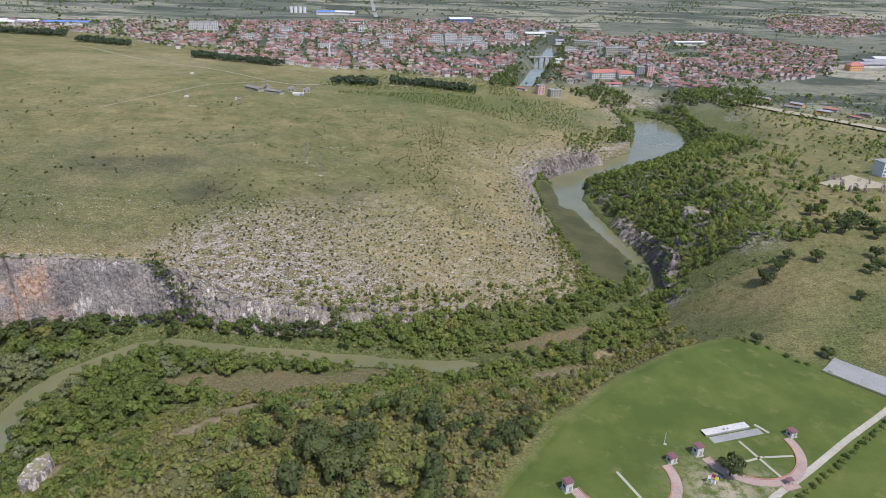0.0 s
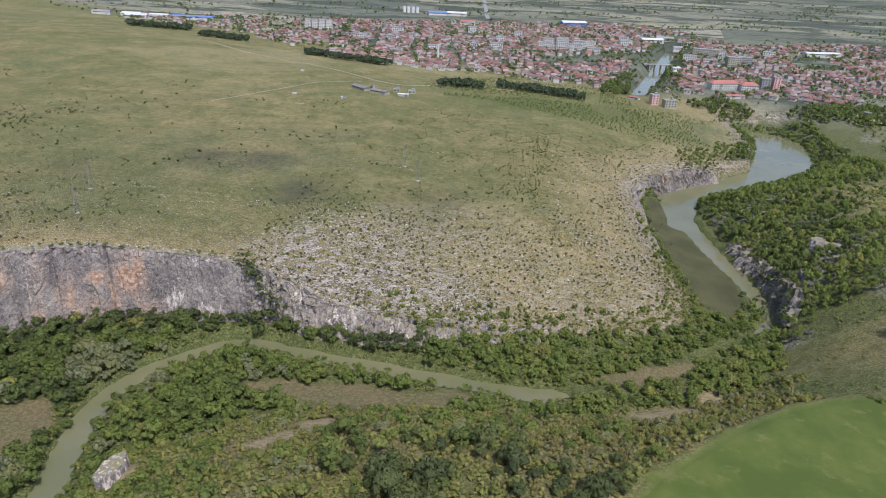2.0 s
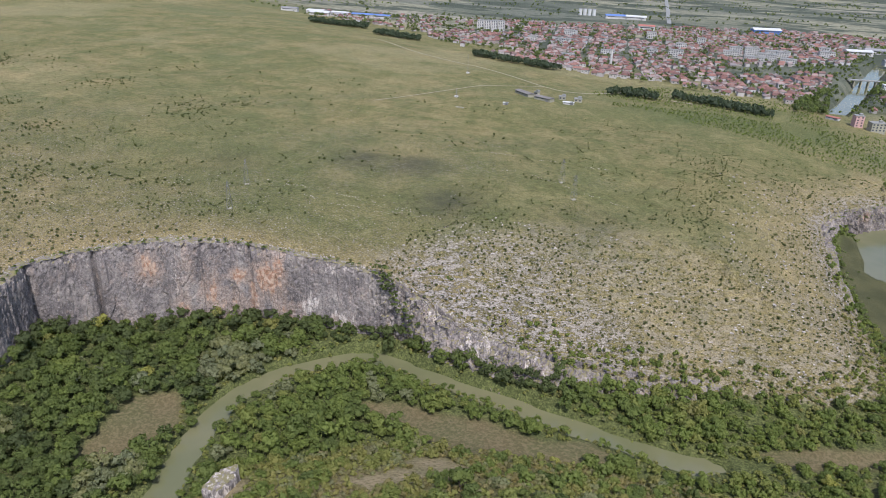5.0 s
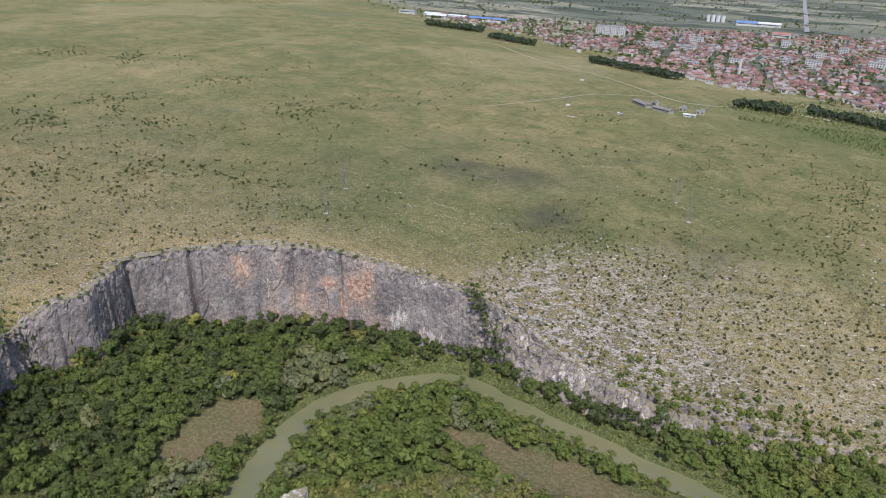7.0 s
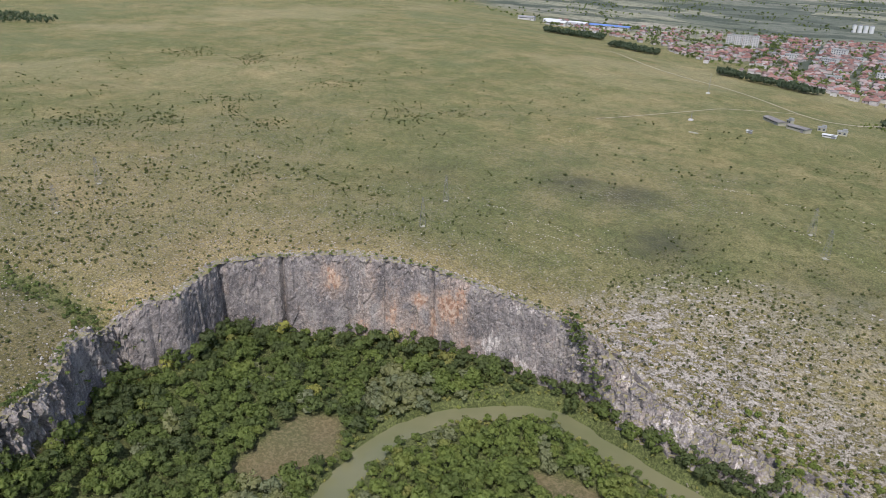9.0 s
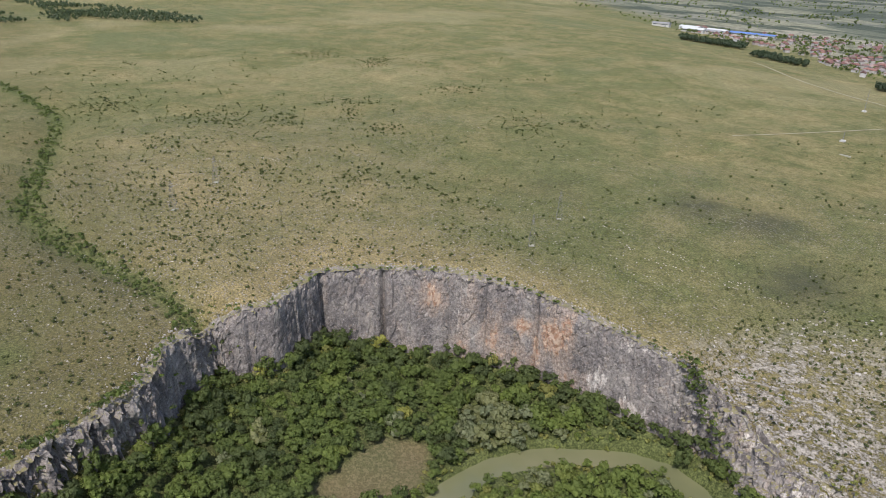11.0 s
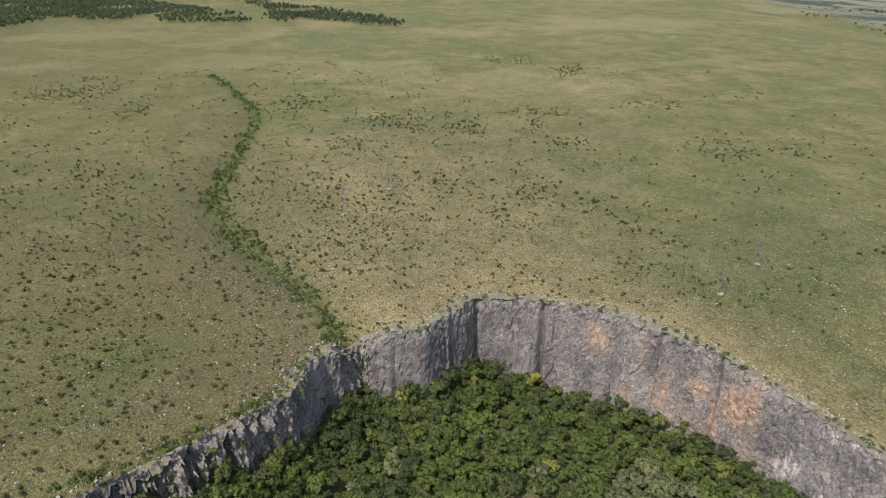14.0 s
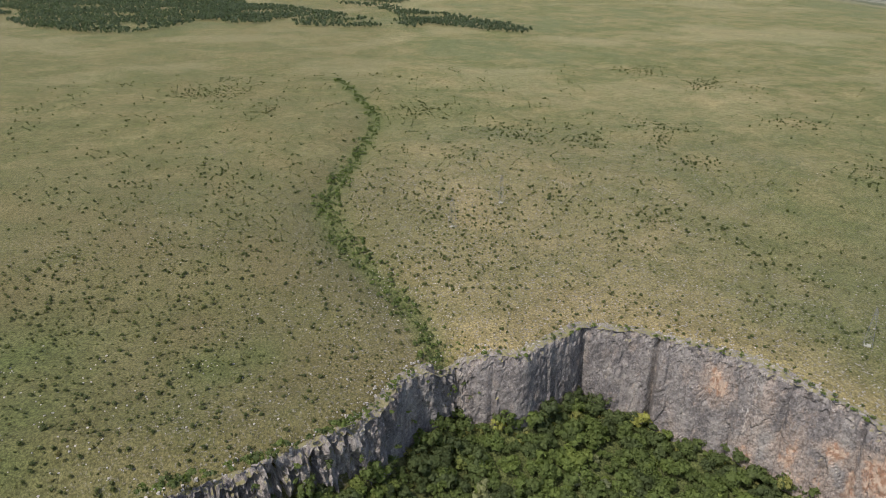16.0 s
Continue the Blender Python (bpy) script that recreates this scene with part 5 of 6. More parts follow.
OAKS = [tree_template(100 + n, "tree", "dark green broad-crowned oak on dry grass", "field trees", 0.8, 0.55, LEAF_OAK) for n in range(3)]
SLOPE = [tree_template(120 + n, "tree", "leafy green tree rising from olive scrub", "slope trees", 1.0, 0.8) for n in range(4)]
GROVE = [tree_template(130 + n, "tree", "dark green oak standing in a grove above the river", "grove trees", 0.95, 0.7, LEAF_GROVE) for n in range(3)]
FIELD_TREES = [(176, 357, 6.4), (187, 366, 5.0), (196, 378, 4.4), (210, 373, 5.4), (241, 449, 5.2), (250, 458, 4.2), (258, 467, 4.0), (218, 411, 4.4), (249, 419, 7.2), (257, 429, 6.4), (267, 438, 6.2),
               (268, 425, 6.2), (264, 409, 6.0), (238, 420, 4.6), (236, 430, 3.8), (246, 377, 5.6), (239, 362, 5.4), (232, 356, 4.4), (210, 324, 3.8), (144, 287, 3.2), (171, 274, 4.0), (272, 380, 5.4), (263, 340, 4.8)]
for n, (x, y, s) in enumerate(FIELD_TREES):
    plant(OAKS[n % 3], x, y, s, 0.95)
plant(OAKS[0], 99.5, 193.5, 5.6, 1.1)["label"] = "single leafy tree standing beside the shooting path"
near = (fy < 300) & (fx > -70) & (fx < 60) & (fr > 1.8)
order = np.where(near)[0][:290]
for n in order:
    if fc[n] < 0.41 and -50 < fx[n] < 40:
        plant(GROVE[n % 3], fx[n], fy[n], fr[n] * 1.05, 1.0)
    else:
        plant(SLOPE[n % 4], fx[n], fy[n], fr[n] * 1.05, 1.0)
rest = np.ones(len(fx), bool)
rest[order] = False
for t in OAKS + SLOPE + GROVE:
    for c in t.children:
        bpy.data.objects.remove(c)
    bpy.data.objects.remove(t)
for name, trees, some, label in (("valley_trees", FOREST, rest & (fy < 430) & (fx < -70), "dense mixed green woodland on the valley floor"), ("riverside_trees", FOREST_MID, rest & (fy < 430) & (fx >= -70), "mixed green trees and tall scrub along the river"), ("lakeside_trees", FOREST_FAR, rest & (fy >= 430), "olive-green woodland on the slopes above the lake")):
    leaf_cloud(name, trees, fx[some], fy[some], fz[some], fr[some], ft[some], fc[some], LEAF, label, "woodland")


def bush_template(seed, label, group):
    q = leafy(150, 6, 0.13, 0.85, seed, 5)
    q[:, :3, 2] += 0.55
    me = leaf_mesh("bush", q[:, :3], q[:, 3])
    me.materials.append(LEAF_ONE)
    return tagged(new("bush", me), label, "bush", group)


HEDGE = bush_template(9, "clipped round bush in a row beside the gravel road", "roadside bushes")
for n in range(22):
    t = n / 21
    x, y = 178.5 - 68 * t, 233.0 - 57 * t
    k = HEDGE.copy()
    scene.collection.objects.link(k)
    k.matrix_basis = pose(x + random.uniform(-.3, .3), y, ground_height(x, y) - 0.1, 0, 0, random.uniform(0, 360)) @ Matrix.Diagonal((1.5, 1.5, 1.45, 1))
bpy.data.objects.remove(HEDGE)
EDGE = bush_template(10, "rough dark bush on the edge of the turf", "field edge bushes")
for x, y, s in ((139, 286, 2.0), (144, 284, 1.8), (148, 281, 1.5), (153, 274, 1.6), (156, 270, 1.4), (160, 268, 1.5), (136, 289, 1.6), (166, 262, 1.2), (182, 246, 1.0)):
    k = EDGE.copy()
    scene.collection.objects.link(k)
    k.matrix_basis = pose(x, y, ground_height(x, y) - 0.1, 0, 0, random.uniform(0, 360)) @ Matrix.Diagonal((s, s, s * 0.9, 1))
bpy.data.objects.remove(EDGE)


# ---- pylons on the plateau ----
def pylon_template(height, wide, label, group):
    t = new("pylon")
    tagged(t, label, "pylon", group)
    frame_bm = bmesh.new()
    h = wide / 2

    def corner(n, u):
        k = h * (1 - 0.8 * u)
        return ((k if n in (0, 3) else -k), (k if n < 2 else -k), height * u)

    for n in range(4):
        add_tube(frame_bm, corner(n, 0), corner(n, 1), 0.05, 0.035, 4)
    for i in range(8):
        u, w = i / 8, (i + 1) / 8
        for n in range(4):
            add_tube(frame_bm, corner(n, u), corner((n + 1) % 4, w), 0.02, 0.02, 3)
            add_tube(frame_bm, corner((n + 1) % 4, u), corner(n, w), 0.02, 0.02, 3)
    part("lattice", frame_bm, STEEL, t)
    for u in (0.78, 0.9):
        part("crossarm", box(0, 0, height * u, 0.12, wide * 2.2 * (1.6 - u), 0.12), STEEL, t)
    part("footing", box(0, 0, 0.1, wide * 0.75, wide * 0.75, 0.5, 0.06), CONCRETE, t, "pale concrete footing")
    return t


PYLON = pylon_template(17, 3.4, "grey lattice steel pylon on a concrete footing", "pylons of the power lines")
for x, y in ((-415, 221), (-445, 257), (-267, 355), (-287, 396), (-97, 490), (-112, 515), (264, 532), (272, 512)):
    k = copy_thing(PYLON, pose(x, y, ground_height(x, y), 0, 0, 47))
for c in list(PYLON.children):
    bpy.data.objects.remove(c)
bpy.data.objects.remove(PYLON)


def mast(x, y, height):
    t = base("mast", x, y, ground_height(x, y), 0, "thin tall steel mast on a white block", "mast")
    part("shaft", add_tube(bmesh.new(), (0, 0, 0), (0, 0, height), 0.3, 0.12), STEEL, t)
    part("footing", box(0, 0, 0.6, 3.5, 3.5, 1.4, 0.05), WHITEWASH, t)


mast(-318, 849, 22)
mast(-273, 707, 9)


# ---- rock knob by the river ----
def knob(name, x, y, rx, ry, z0, z1, label, seed):
    bm = bmesh.new()
    bmesh.ops.create_icosphere(bm, subdivisions=4, radius=1)
    for v in bm.verts:
        c = v.co.copy()
        k = 1 + 0.28 * noise.noise(c * 1.7 + Vector((seed, 0, 0))) + 0.14 * noise.noise(c * 4.5 + Vector((0, seed, 0))) + 0.08 * noise.noise(c * 11)
        v.co = Vector((c.x * rx * k, c.y * ry * k, z0 + (z1 - z0) * max(0, min(1, 0.5 + 0.75 * c.z * k))))
    ob = part(name, bm, CLIFF)
    ob.location = (x, y, 0)
    return tagged(ob, label, "rock")


crag = knob("rock", -154, 207, 5.5, 9, -56, -32, "pale limestone crag above the river bend", 3.1)
attribute(crag.data, "pale", np.full(len(crag.data.vertices), 0.7))
knob("rock", 176, 480, 11, 7, -33, -15, "grey limestone outcrop in scrub", 5.5)
knob("rock", 176, 432, 10, 6, -34, -16, "grey limestone outcrop in scrub", 8.5)
knob("rock", 160, 445, 8, 9, -44, -24, "grey limestone outcrop in scrub", 9.5)

# ---- the farm, the town and the plain ----
ROOFS = [(0.0, (0.14, 0.082, 0.07)), (0.25, (0.2, 0.108, 0.088)), (0.5, (0.27, 0.15, 0.12)), (0.7, (0.17, 0.125, 0.11)), (0.85, (0.34, 0.26, 0.225)), (1.0, (0.22, 0.205, 0.2))]
WALLS = [(0.0, (0.42, 0.38, 0.33)), (0.4, (0.5, 0.48, 0.44)), (0.7, (0.36, 0.31, 0.27)), (1.0, (0.58, 0.57, 0.55))]
ROOF_ONE, ROOF_MANY = varied_material("roof_tiles", ROOFS), varied_material("town_roof_tiles", ROOFS, True)
WALL_ONE, WALL_MANY = varied_material("house_plaster", WALLS), varied_material("town_plaster", WALLS, True)
GLASS_DARK = plain_material("window_glass", (0.06, 0.07, 0.08), 0.2, 0.2)
SHEET_GREY = plain_material("grey_sheet_roof", (0.26, 0.255, 0.25), 0.6, 0.15, 0.3)
SHEET_BLUE = plain_material("blue_sheet_roof", (0.12, 0.2, 0.42), 0.6, 0.15, 0.3)
ASPHALT = plain_material("asphalt_road", (0.19, 0.19, 0.18), 0.9, 0.15, 0.3)
OCHRE_WALL = plain_material("ochre_plaster", (0.55, 0.30, 0.14), 0.85, 0.12, 0.4)
PINK_WALL = plain_material("pink_plaster", (0.52, 0.33, 0.29), 0.85, 0.12, 0.4)


def roof_arrays(w, d, h, rise, over=0.4, hip=0.0):
    """Corners and faces of a pitched roof over a house w by d metres; hip: how far the ridge is drawn in."""
    a, b = w / 2 + over, d / 2 + over
    r = a - hip
    v = [(-a, -b, h), (a, -b, h), (a, b, h), (-a, b, h), (-r, 0, h + rise), (r, 0, h + rise), (-a, -b, h - 0.25), (a, -b, h - 0.25), (a, b, h - 0.25), (-a, b, h - 0.25)]
    f = [(0, 1, 5, 4), (2, 3, 4, 5), (1, 2, 5, 5), (3, 0, 4, 4), (6, 7, 1, 0), (7, 8, 2, 1), (8, 9, 3, 2), (9, 6, 0, 3)]
    return v, f


def wall_arrays(w, d, h):
    a, b = w / 2, d / 2
    v = [(-a, -b, -1.5), (a, -b, -1.5), (a, b, -1.5), (-a, b, -1.5), (-a, -b, h), (a, -b, h), (a, b, h), (-a, b, h)]
    return v, [(0, 1, 5, 4), (1, 2, 6, 5), (2, 3, 7, 6), (3, 0, 4, 7)]


def small_mesh(name, v, f, mat):
    me = bpy.data.meshes.new(name)
    me.from_pydata(v, [], [tuple(dict.fromkeys(q)) for q in f])
    me.materials.append(mat)
    return me


def house_template(w, d, h, rise, hip):
    t = new("house")
    tagged(t, "pale house with a red tiled roof in town", "house", "houses of the town")
    for name, (v, f), mat in (("wall", wall_arrays(w, d, h), WALL_ONE), ("roof", roof_arrays(w, d, h, rise, 0.45, hip), ROOF_ONE)):
        new(name, small_mesh(name, v, f, mat)).parent = t
    part("chimney", box(w * 0.2, d * 0.12, h + rise * 0.9, 0.7, 0.7, 1.6), BRICK_RED, t)
    for x in (-w * 0.25, w * 0.25):
        part("window", box(x, -d / 2 - 0.02, h * 0.6, 1.3, 0.1, 1.3), GLASS_DARK, t)
    return t


def build_town():
    r = np.random.default_rng(3)
    x, y, _ = jittered(-950, 1260, 985, 2350, 10.4, 51)
    lanes = rough(x, y, 900)
    street = (np.abs(np.mod(x + 0.25 * y + 60 * lanes, 74) - 37) < 5.5) | (np.abs(np.mod(y - 0.2 * x + 50 * lanes, 96) - 48) < 5.5)
    town = inside(x, y, TOWN) | inside(x, y, TOWN_EAST)
    park = rough(x, y, 230) > 0.62
    keep = town & ~park & ~street & ((x > -560) | (r.uniform(0, 1, x.shape) < 0.3)) & (line_distance(x, y, UPSTREAM) > 38) & (r.uniform(0, 1, x.shape) < 0.66)
    for cx, cy, rr in BIG_SPOTS:
        keep &= np.hypot(x - cx, y - cy) > rr
    x, y = x[keep], y[keep]
    turn = np.degrees(0.5 * rough(x, y, 500)) + r.choice([0, 90], len(x)) + r.normal(0, 5, len(x))
    w, d, h = r.uniform(6, 9.5, len(x)), r.uniform(5.5, 7.8, len(x)), r.uniform(3.0, 6.0, len(x))
    z = terrain(x, y)
    near = np.argsort(y + 0.25 * np.abs(x))[:290]
    kinds = [house_template(9, 7, 3.4, 2.1, 0), house_template(10, 8, 5.4, 2.3, 2.8), house_template(8, 7, 5.2, 2.0, 2.5), house_template(10.5, 7.5, 3.8, 2.2, 0), house_template(9, 8, 5.8, 2.2, 3.0)]
    for n in near:
        copy_thing(kinds[int(r.integers(0, 5))], pose(x[n], y[n], z[n], 0, 0, turn[n]))
    for t in kinds:
        for c in list(t.children):
            bpy.data.objects.remove(c)
        bpy.data.objects.remove(t)
    far = np.ones(len(x), bool)
    far[near] = False
    wv, wf, rv, rf = [], [], [], []
    for n in np.where(far)[0]:
        a = radians(turn[n])
        c, s = math.cos(a), math.sin(a)
        for (v, f), vs, fs in ((wall_arrays(w[n], d[n], h[n]), wv, wf), (roof_arrays(w[n], d[n], h[n], 2.4, 0.4, 0 if n % 2 else 3.0), rv, rf)):
            k = len(vs)
            vs += [(x[n] + p[0] * c - p[1] * s, y[n] + p[0] * s + p[1] * c, z[n] + p[2]) for p in v]
            fs += [tuple(i + k for i in q) for q in f]
    for name, v, f, mat, label in (("town_walls", wv, wf, WALL_MANY, "plastered walls of distant town houses"), ("town_roofs", rv, rf, ROOF_MANY, "red tiled roofs of distant town houses")):
        tagged(new(name, small_mesh(name, v, f, mat)), label, "houses", kind="stuff")


def slab_building(name, x, y, turn, w, d, storeys, wall, roof, label, category, rise=0.0, group=""):
    """A long building with rows of windows, and a flat or hipped roof."""
    z = ground_height(x, y)
    t = base(name, x, y, z, turn, label, category, group)
    h = storeys * 2.9 + 0.6
    part("wall", box(0, 0, h / 2 - 1, w, d, h + 2), wall, t)
    if rise:
        v, f = roof_arrays(w, d, h, rise, 0.6, d / 2)
        new("roof", small_mesh("roof", v, f, roof)).parent = t
    else:
        bm = box(0, 0, h + 0.15, w + 0.5, d + 0.5, 0.4)
        add_box(bm, w * 0.2, 0, h + 1.2, 3.5, 3, 2)
        part("roof", bm, roof, t)
    cols = max(2, int(w / 3.4))
    first = None
    for s in range(storeys):
        for c in range(cols):
            px = (c + 0.5) / cols * w - w / 2
            if first is None:
                first = part("window", box(0, 0, 0, 1.7, 0.12, 1.5), GLASS_DARK, t)
                k = first
            else:
                k = new("window", first.data)
                k.parent = t
            k.location = (px, -d / 2 - 0.03, s * 2.9 + 2.0)
    return t


def hall(name, x, y, turn, w, d, h, wall, roof, label, category, group=""):
    """A long hall with a low pitched roof, doors and a strip of windows."""
    t = base(name, x, y, ground_height(x, y), turn, label, category, group)
    part("wall", box(0, 0, h / 2 - 0.7, w, d, h + 1.4), wall, t)
    v, f = roof_arrays(w, d, h, d * 0.13, 0.5, 0)
    new("roof", small_mesh("roof", v, f, roof)).parent = t
    part("window_strip", box(0, -d / 2 - 0.03, h * 0.7, w * 0.85, 0.1, h * 0.18), GLASS_DARK, t)
    part("door", box(w * 0.3, -d / 2 - 0.05, 1.6, 3.2, 0.12, 3.2), STEEL, t)
    return t


OLD_SHEET = plain_material("weathered_sheet_roof", (0.17, 0.16, 0.145), 0.95, 0.3, 0.6)
RED_ROOF = plain_material("red_sheet_roof", (0.33, 0.14, 0.11), 0.8, 0.15, 0.3)
BIG_SPOTS = [(-493, 1414, 34), (230, 1078, 45), (214, 1008, 22), (278, 1103, 20), (243, 1403, 40), (-2, 1372, 45), (0, 1772, 45), (-232, 1644, 30), (272, 1303, 25), (676, 1245, 30), (-206, 1151, 10), (40, 1540, 14)]


def big_buildings():
    for n, x in enumerate((-516, -503, -490, -477)):
        slab_building("apartment_block", x, 1408 + 4 * n, 15, 12.2, 11, 7, WHITEWASH, GREY_SLAB, "white eight-storey apartment block above red roofs", "apartment block", group="apartment blocks")
    slab_building("school", 216, 1073, 22, 42, 13, 3, WHITEWASH, RED_ROOF, "long white three-storey building with a red roof", "school", 4)
    slab_building("school", 250, 1072, 10, 24, 13, 3, WHITEWASH, RED_ROOF, "white three-storey wing with a red roof", "school", 4)
    hall("hall", 206, 1006, 10, 18, 9, 4, WHITEWASH, RED_ROOF, "low building with a bright red roof", "hall")
    hall("hall", 224, 1010, 12, 16, 9, 4, WHITEWASH, RED_ROOF, "low building with a bright red roof", "hall")
    slab_building("office", 278, 1103, 5, 12, 12, 5, GREY_SLAB, GREY_SLAB, "grey five-storey block with a flat roof", "office block")
    slab_building("office", 293, 1104, 5, 9, 12, 6, PINK_WALL, GREY_SLAB, "dull red narrow block of flats", "office block")
    slab_building("hospital", 243, 1403, -10, 44, 14, 4, CONCRETE, GREY_SLAB, "wide grey four-storey building with a flat roof", "hospital")
    slab_building("office", 272, 1303, 8, 22, 14, 5, CONCRETE, GREY_SLAB, "concrete five-storey block in town", "office block")
    slab_building("office", 295, 1330, 8, 24, 14, 4, GREY_SLAB, GREY_SLAB, "grey four-storey block in town", "office block")
    for dx, dy, w, s in ((-45, -10, 26, 4), (-14, 6, 22, 6), (12, -8, 28, 4), (34, 10, 18, 5), (-8, -34, 30, 3), (44, -26, 24, 3), (-40, 26, 20, 5), (22, 38, 30, 4)):
        slab_building("office", -2 + dx, 1372 + dy, random.uniform(-12, 12), w, 13, s, WHITEWASH, GREY_SLAB, "white block with rows of windows in town centre", "office block", group="town centre blocks")
    r = random.Random(5)
    for _ in range(26):
        x, y = r.uniform(-420, 420), r.uniform(1180, 1560)
        if abs(x - 150) > 45:
            slab_building("office", x, y, r.uniform(-15, 15), r.uniform(14, 26), r.uniform(10, 13), r.randint(2, 4), WHITEWASH, GREY_SLAB, "pale block with rows of windows among houses", "office block", group="blocks among the houses")
    hall("factory_hall", 0, 1772, 20, 58, 26, 9, SHEET_BLUE, PALE_PAINT, "big blue-walled hall with a white roof", "factory", "factory halls")
    hall("factory_hall", -232, 1644, 15, 34, 18, 10, WHITEWASH, RED_ROOF, "white hall with a red roof", "factory", "factory halls")
    for x, y, w, d, roof, label in ((-872, 1384, 44, 20, PALE_PAINT, "long hall with a white roof"), (-838, 1402, 30, 16, SHEET_GREY, "long hall with a grey roof"), (-850, 1432, 40, 18, PALE_PAINT, "long hall with a white roof"),
                                    (-800, 1440, 46, 16, SHEET_BLUE, "long hall with a blue roof"), (-760, 1450, 40, 14, SHEET_BLUE, "long hall with a blue roof"), (-905, 1420, 40, 18, PALE_PAINT, "long hall with a white roof"),
                                    (-960, 1400, 36, 14, SHEET_GREY, "long hall with a grey roof"), (160, 1560, 46, 20, PALE_PAINT, "long hall with a white roof"), (190, 1600, 36, 18, SHEET_GREY, "long hall with a grey roof"),
                                    (215, 1500, 40, 18, SHEET_GREY, "long hall with a grey roof"), (-330, 1842, 60, 22, SHEET_BLUE, "long hall with a blue roof"), (-290, 1850, 50, 22, PALE_PAINT, "long hall with a white roof"),
                                    (730, 1290, 70, 22, SHEET_GREY, "long hall with a grey roof"), (765, 1330, 70, 22, SHEET_GREY, "long hall with a grey roof"), (800, 1370, 60, 20, PALE_PAINT, "long hall with a white roof"),
                                    (470, 1500, 70, 14, PALE_PAINT, "long hall with a white roof")):
        hall("factory_hall", x, y, random.uniform(5, 20), w, d, 7, WHITEWASH, roof, label + " on the edge of town", "factory", "factory halls")
    slab_building("station", 676, 1243, 12, 26, 14, 3, OCHRE_WALL, RED_ROOF, "ochre building with an orange-red roof", "station", 5)
    for n in range(4):
        t = base("silo", -428 + 11 * n, 1866 + 2 * n, ground_height(-428, 1866), 0, "white round storage silo in a row", "silo", "silos")
        part("shell", add_tube(bmesh.new(), (0, 0, -1), (0, 0, 15), 4.6, 4.6, 16), PALE_PAINT, t)
        part("cap", add_tube(bmesh.new(), (0, 0, 15), (0, 0, 17), 4.7, 0.6, 16), STEEL, t)
    for x, y, h in ((-206, 1151, 26),):
        t = base("tower", x, y, ground_height(x, y), 0, "slender pale tower rising above red roofs", "tower")
        part("shaft", add_tube(bmesh.new(), (0, 0, -1), (0, 0, h), 2.4, 1.6, 12), WHITEWASH, t)
        part("cap", add_tube(bmesh.new(), (0, 0, h), (0, 0, h + 6), 1.9, 0.2, 12), RED_ROOF, t)
    # by the dam
    slab_building("power_house", 108, 925, 20, 9, 9, 4, PINK_WALL, GREY_SLAB, "dull pink tower of the power house", "power house")
    slab_building("power_house", 126, 918, 20, 15, 10, 3, CONCRETE, GREY_SLAB, "pale concrete building with window bands", "power house")
    hall("hut", 86, 946, -30, 14, 6, 3, WHITEWASH, RED_ROOF, "low hut with an orange-red roof", "hut")
    slab_building("villa", 166, 1190, 10, 12, 10, 3, WHITEWASH, PALE_PAINT, "white building above the river bank", "villa")
    slab_building("villa", 160, 1165, 10, 9, 8, 2, WHITEWASH, PALE_PAINT, "white building above the river bank", "villa")
    t = base("bridge", 147, 1268, -30, 12, "grey concrete bridge and weir across the river", "bridge")
    part("deck", box(0, 0, 3.5, 52, 8, 1.2), GREY_SLAB, t)
    for x in (-15, -5, 5, 15):
        part("pier", box(x, 0, -2, 1.6, 7, 10), CONCRETE, t)
    # farm on the plateau
    hall("cowshed", -224, 779, -38, 24, 8, 3.5, CONCRETE, OLD_SHEET, "long grey farm shed on the plateau", "shed", "farm buildings")
    hall("cowshed", -199, 768, -20, 20, 8, 3.6, CONCRETE, OLD_SHEET, "long white-walled farm shed on the plateau", "shed", "farm buildings")
    slab_building("farmhouse", -186, 792, 10, 7, 6, 1, CONCRETE, GREY_SLAB, "square white farm building", "farmhouse", group="farm buildings")
    slab_building("farmhouse", -169, 793, 10, 8, 6, 1, CONCRETE, GREY_SLAB, "square white farm building", "farmhouse", group="farm buildings")
    hall("cowshed", -173, 768, 5, 11, 5, 2.5, WHITEWASH, PALE_PAINT, "small white farm shed", "shed", "farm buildings")
    slab_building("farmhouse", -214, 792, -30, 5, 4, 1, CONCRETE, GREY_SLAB, "square white farm building", "farmhouse", group="farm buildings")
    hall("hut", -222, 711, 0, 4, 3, 2.2, PALE_PAINT, PALE_PAINT, "small white hut on open grass", "hut")
    ob = part("water_trough", box(-254, 671, ground_height(-254, 671) + 0.3, 8, 1.6, 0.9, 0.05), CONCRETE)
    tagged(ob, "long pale concrete trough on grass", "trough")
    # workshops along the main road
    for n, (x, y) in enumerate(((398, 922), (424, 897), (452, 874), (478, 848), (503, 818), (438, 915), (468, 888), (498, 862), (528, 832), (545, 790), (372, 955), (405, 945))):
        hall("workshop", x, y, -40 + random.uniform(-12, 12), random.uniform(11, 22), random.uniform(7, 10), random.uniform(3, 5), (WHITEWASH, CONCRETE, OCHRE_WALL)[n % 3], (RED_ROOF, OLD_SHEET, SHEET_GREY)[n % 3], "low workshop with a sheet roof beside the main road", "workshop", "workshops along the road")
    # substation east of the gorge
    slab_building("office", 352, 562, 20, 16, 11, 4, PALE_PAINT, GREY_SLAB, "white four-storey building beside the substation", "office block")
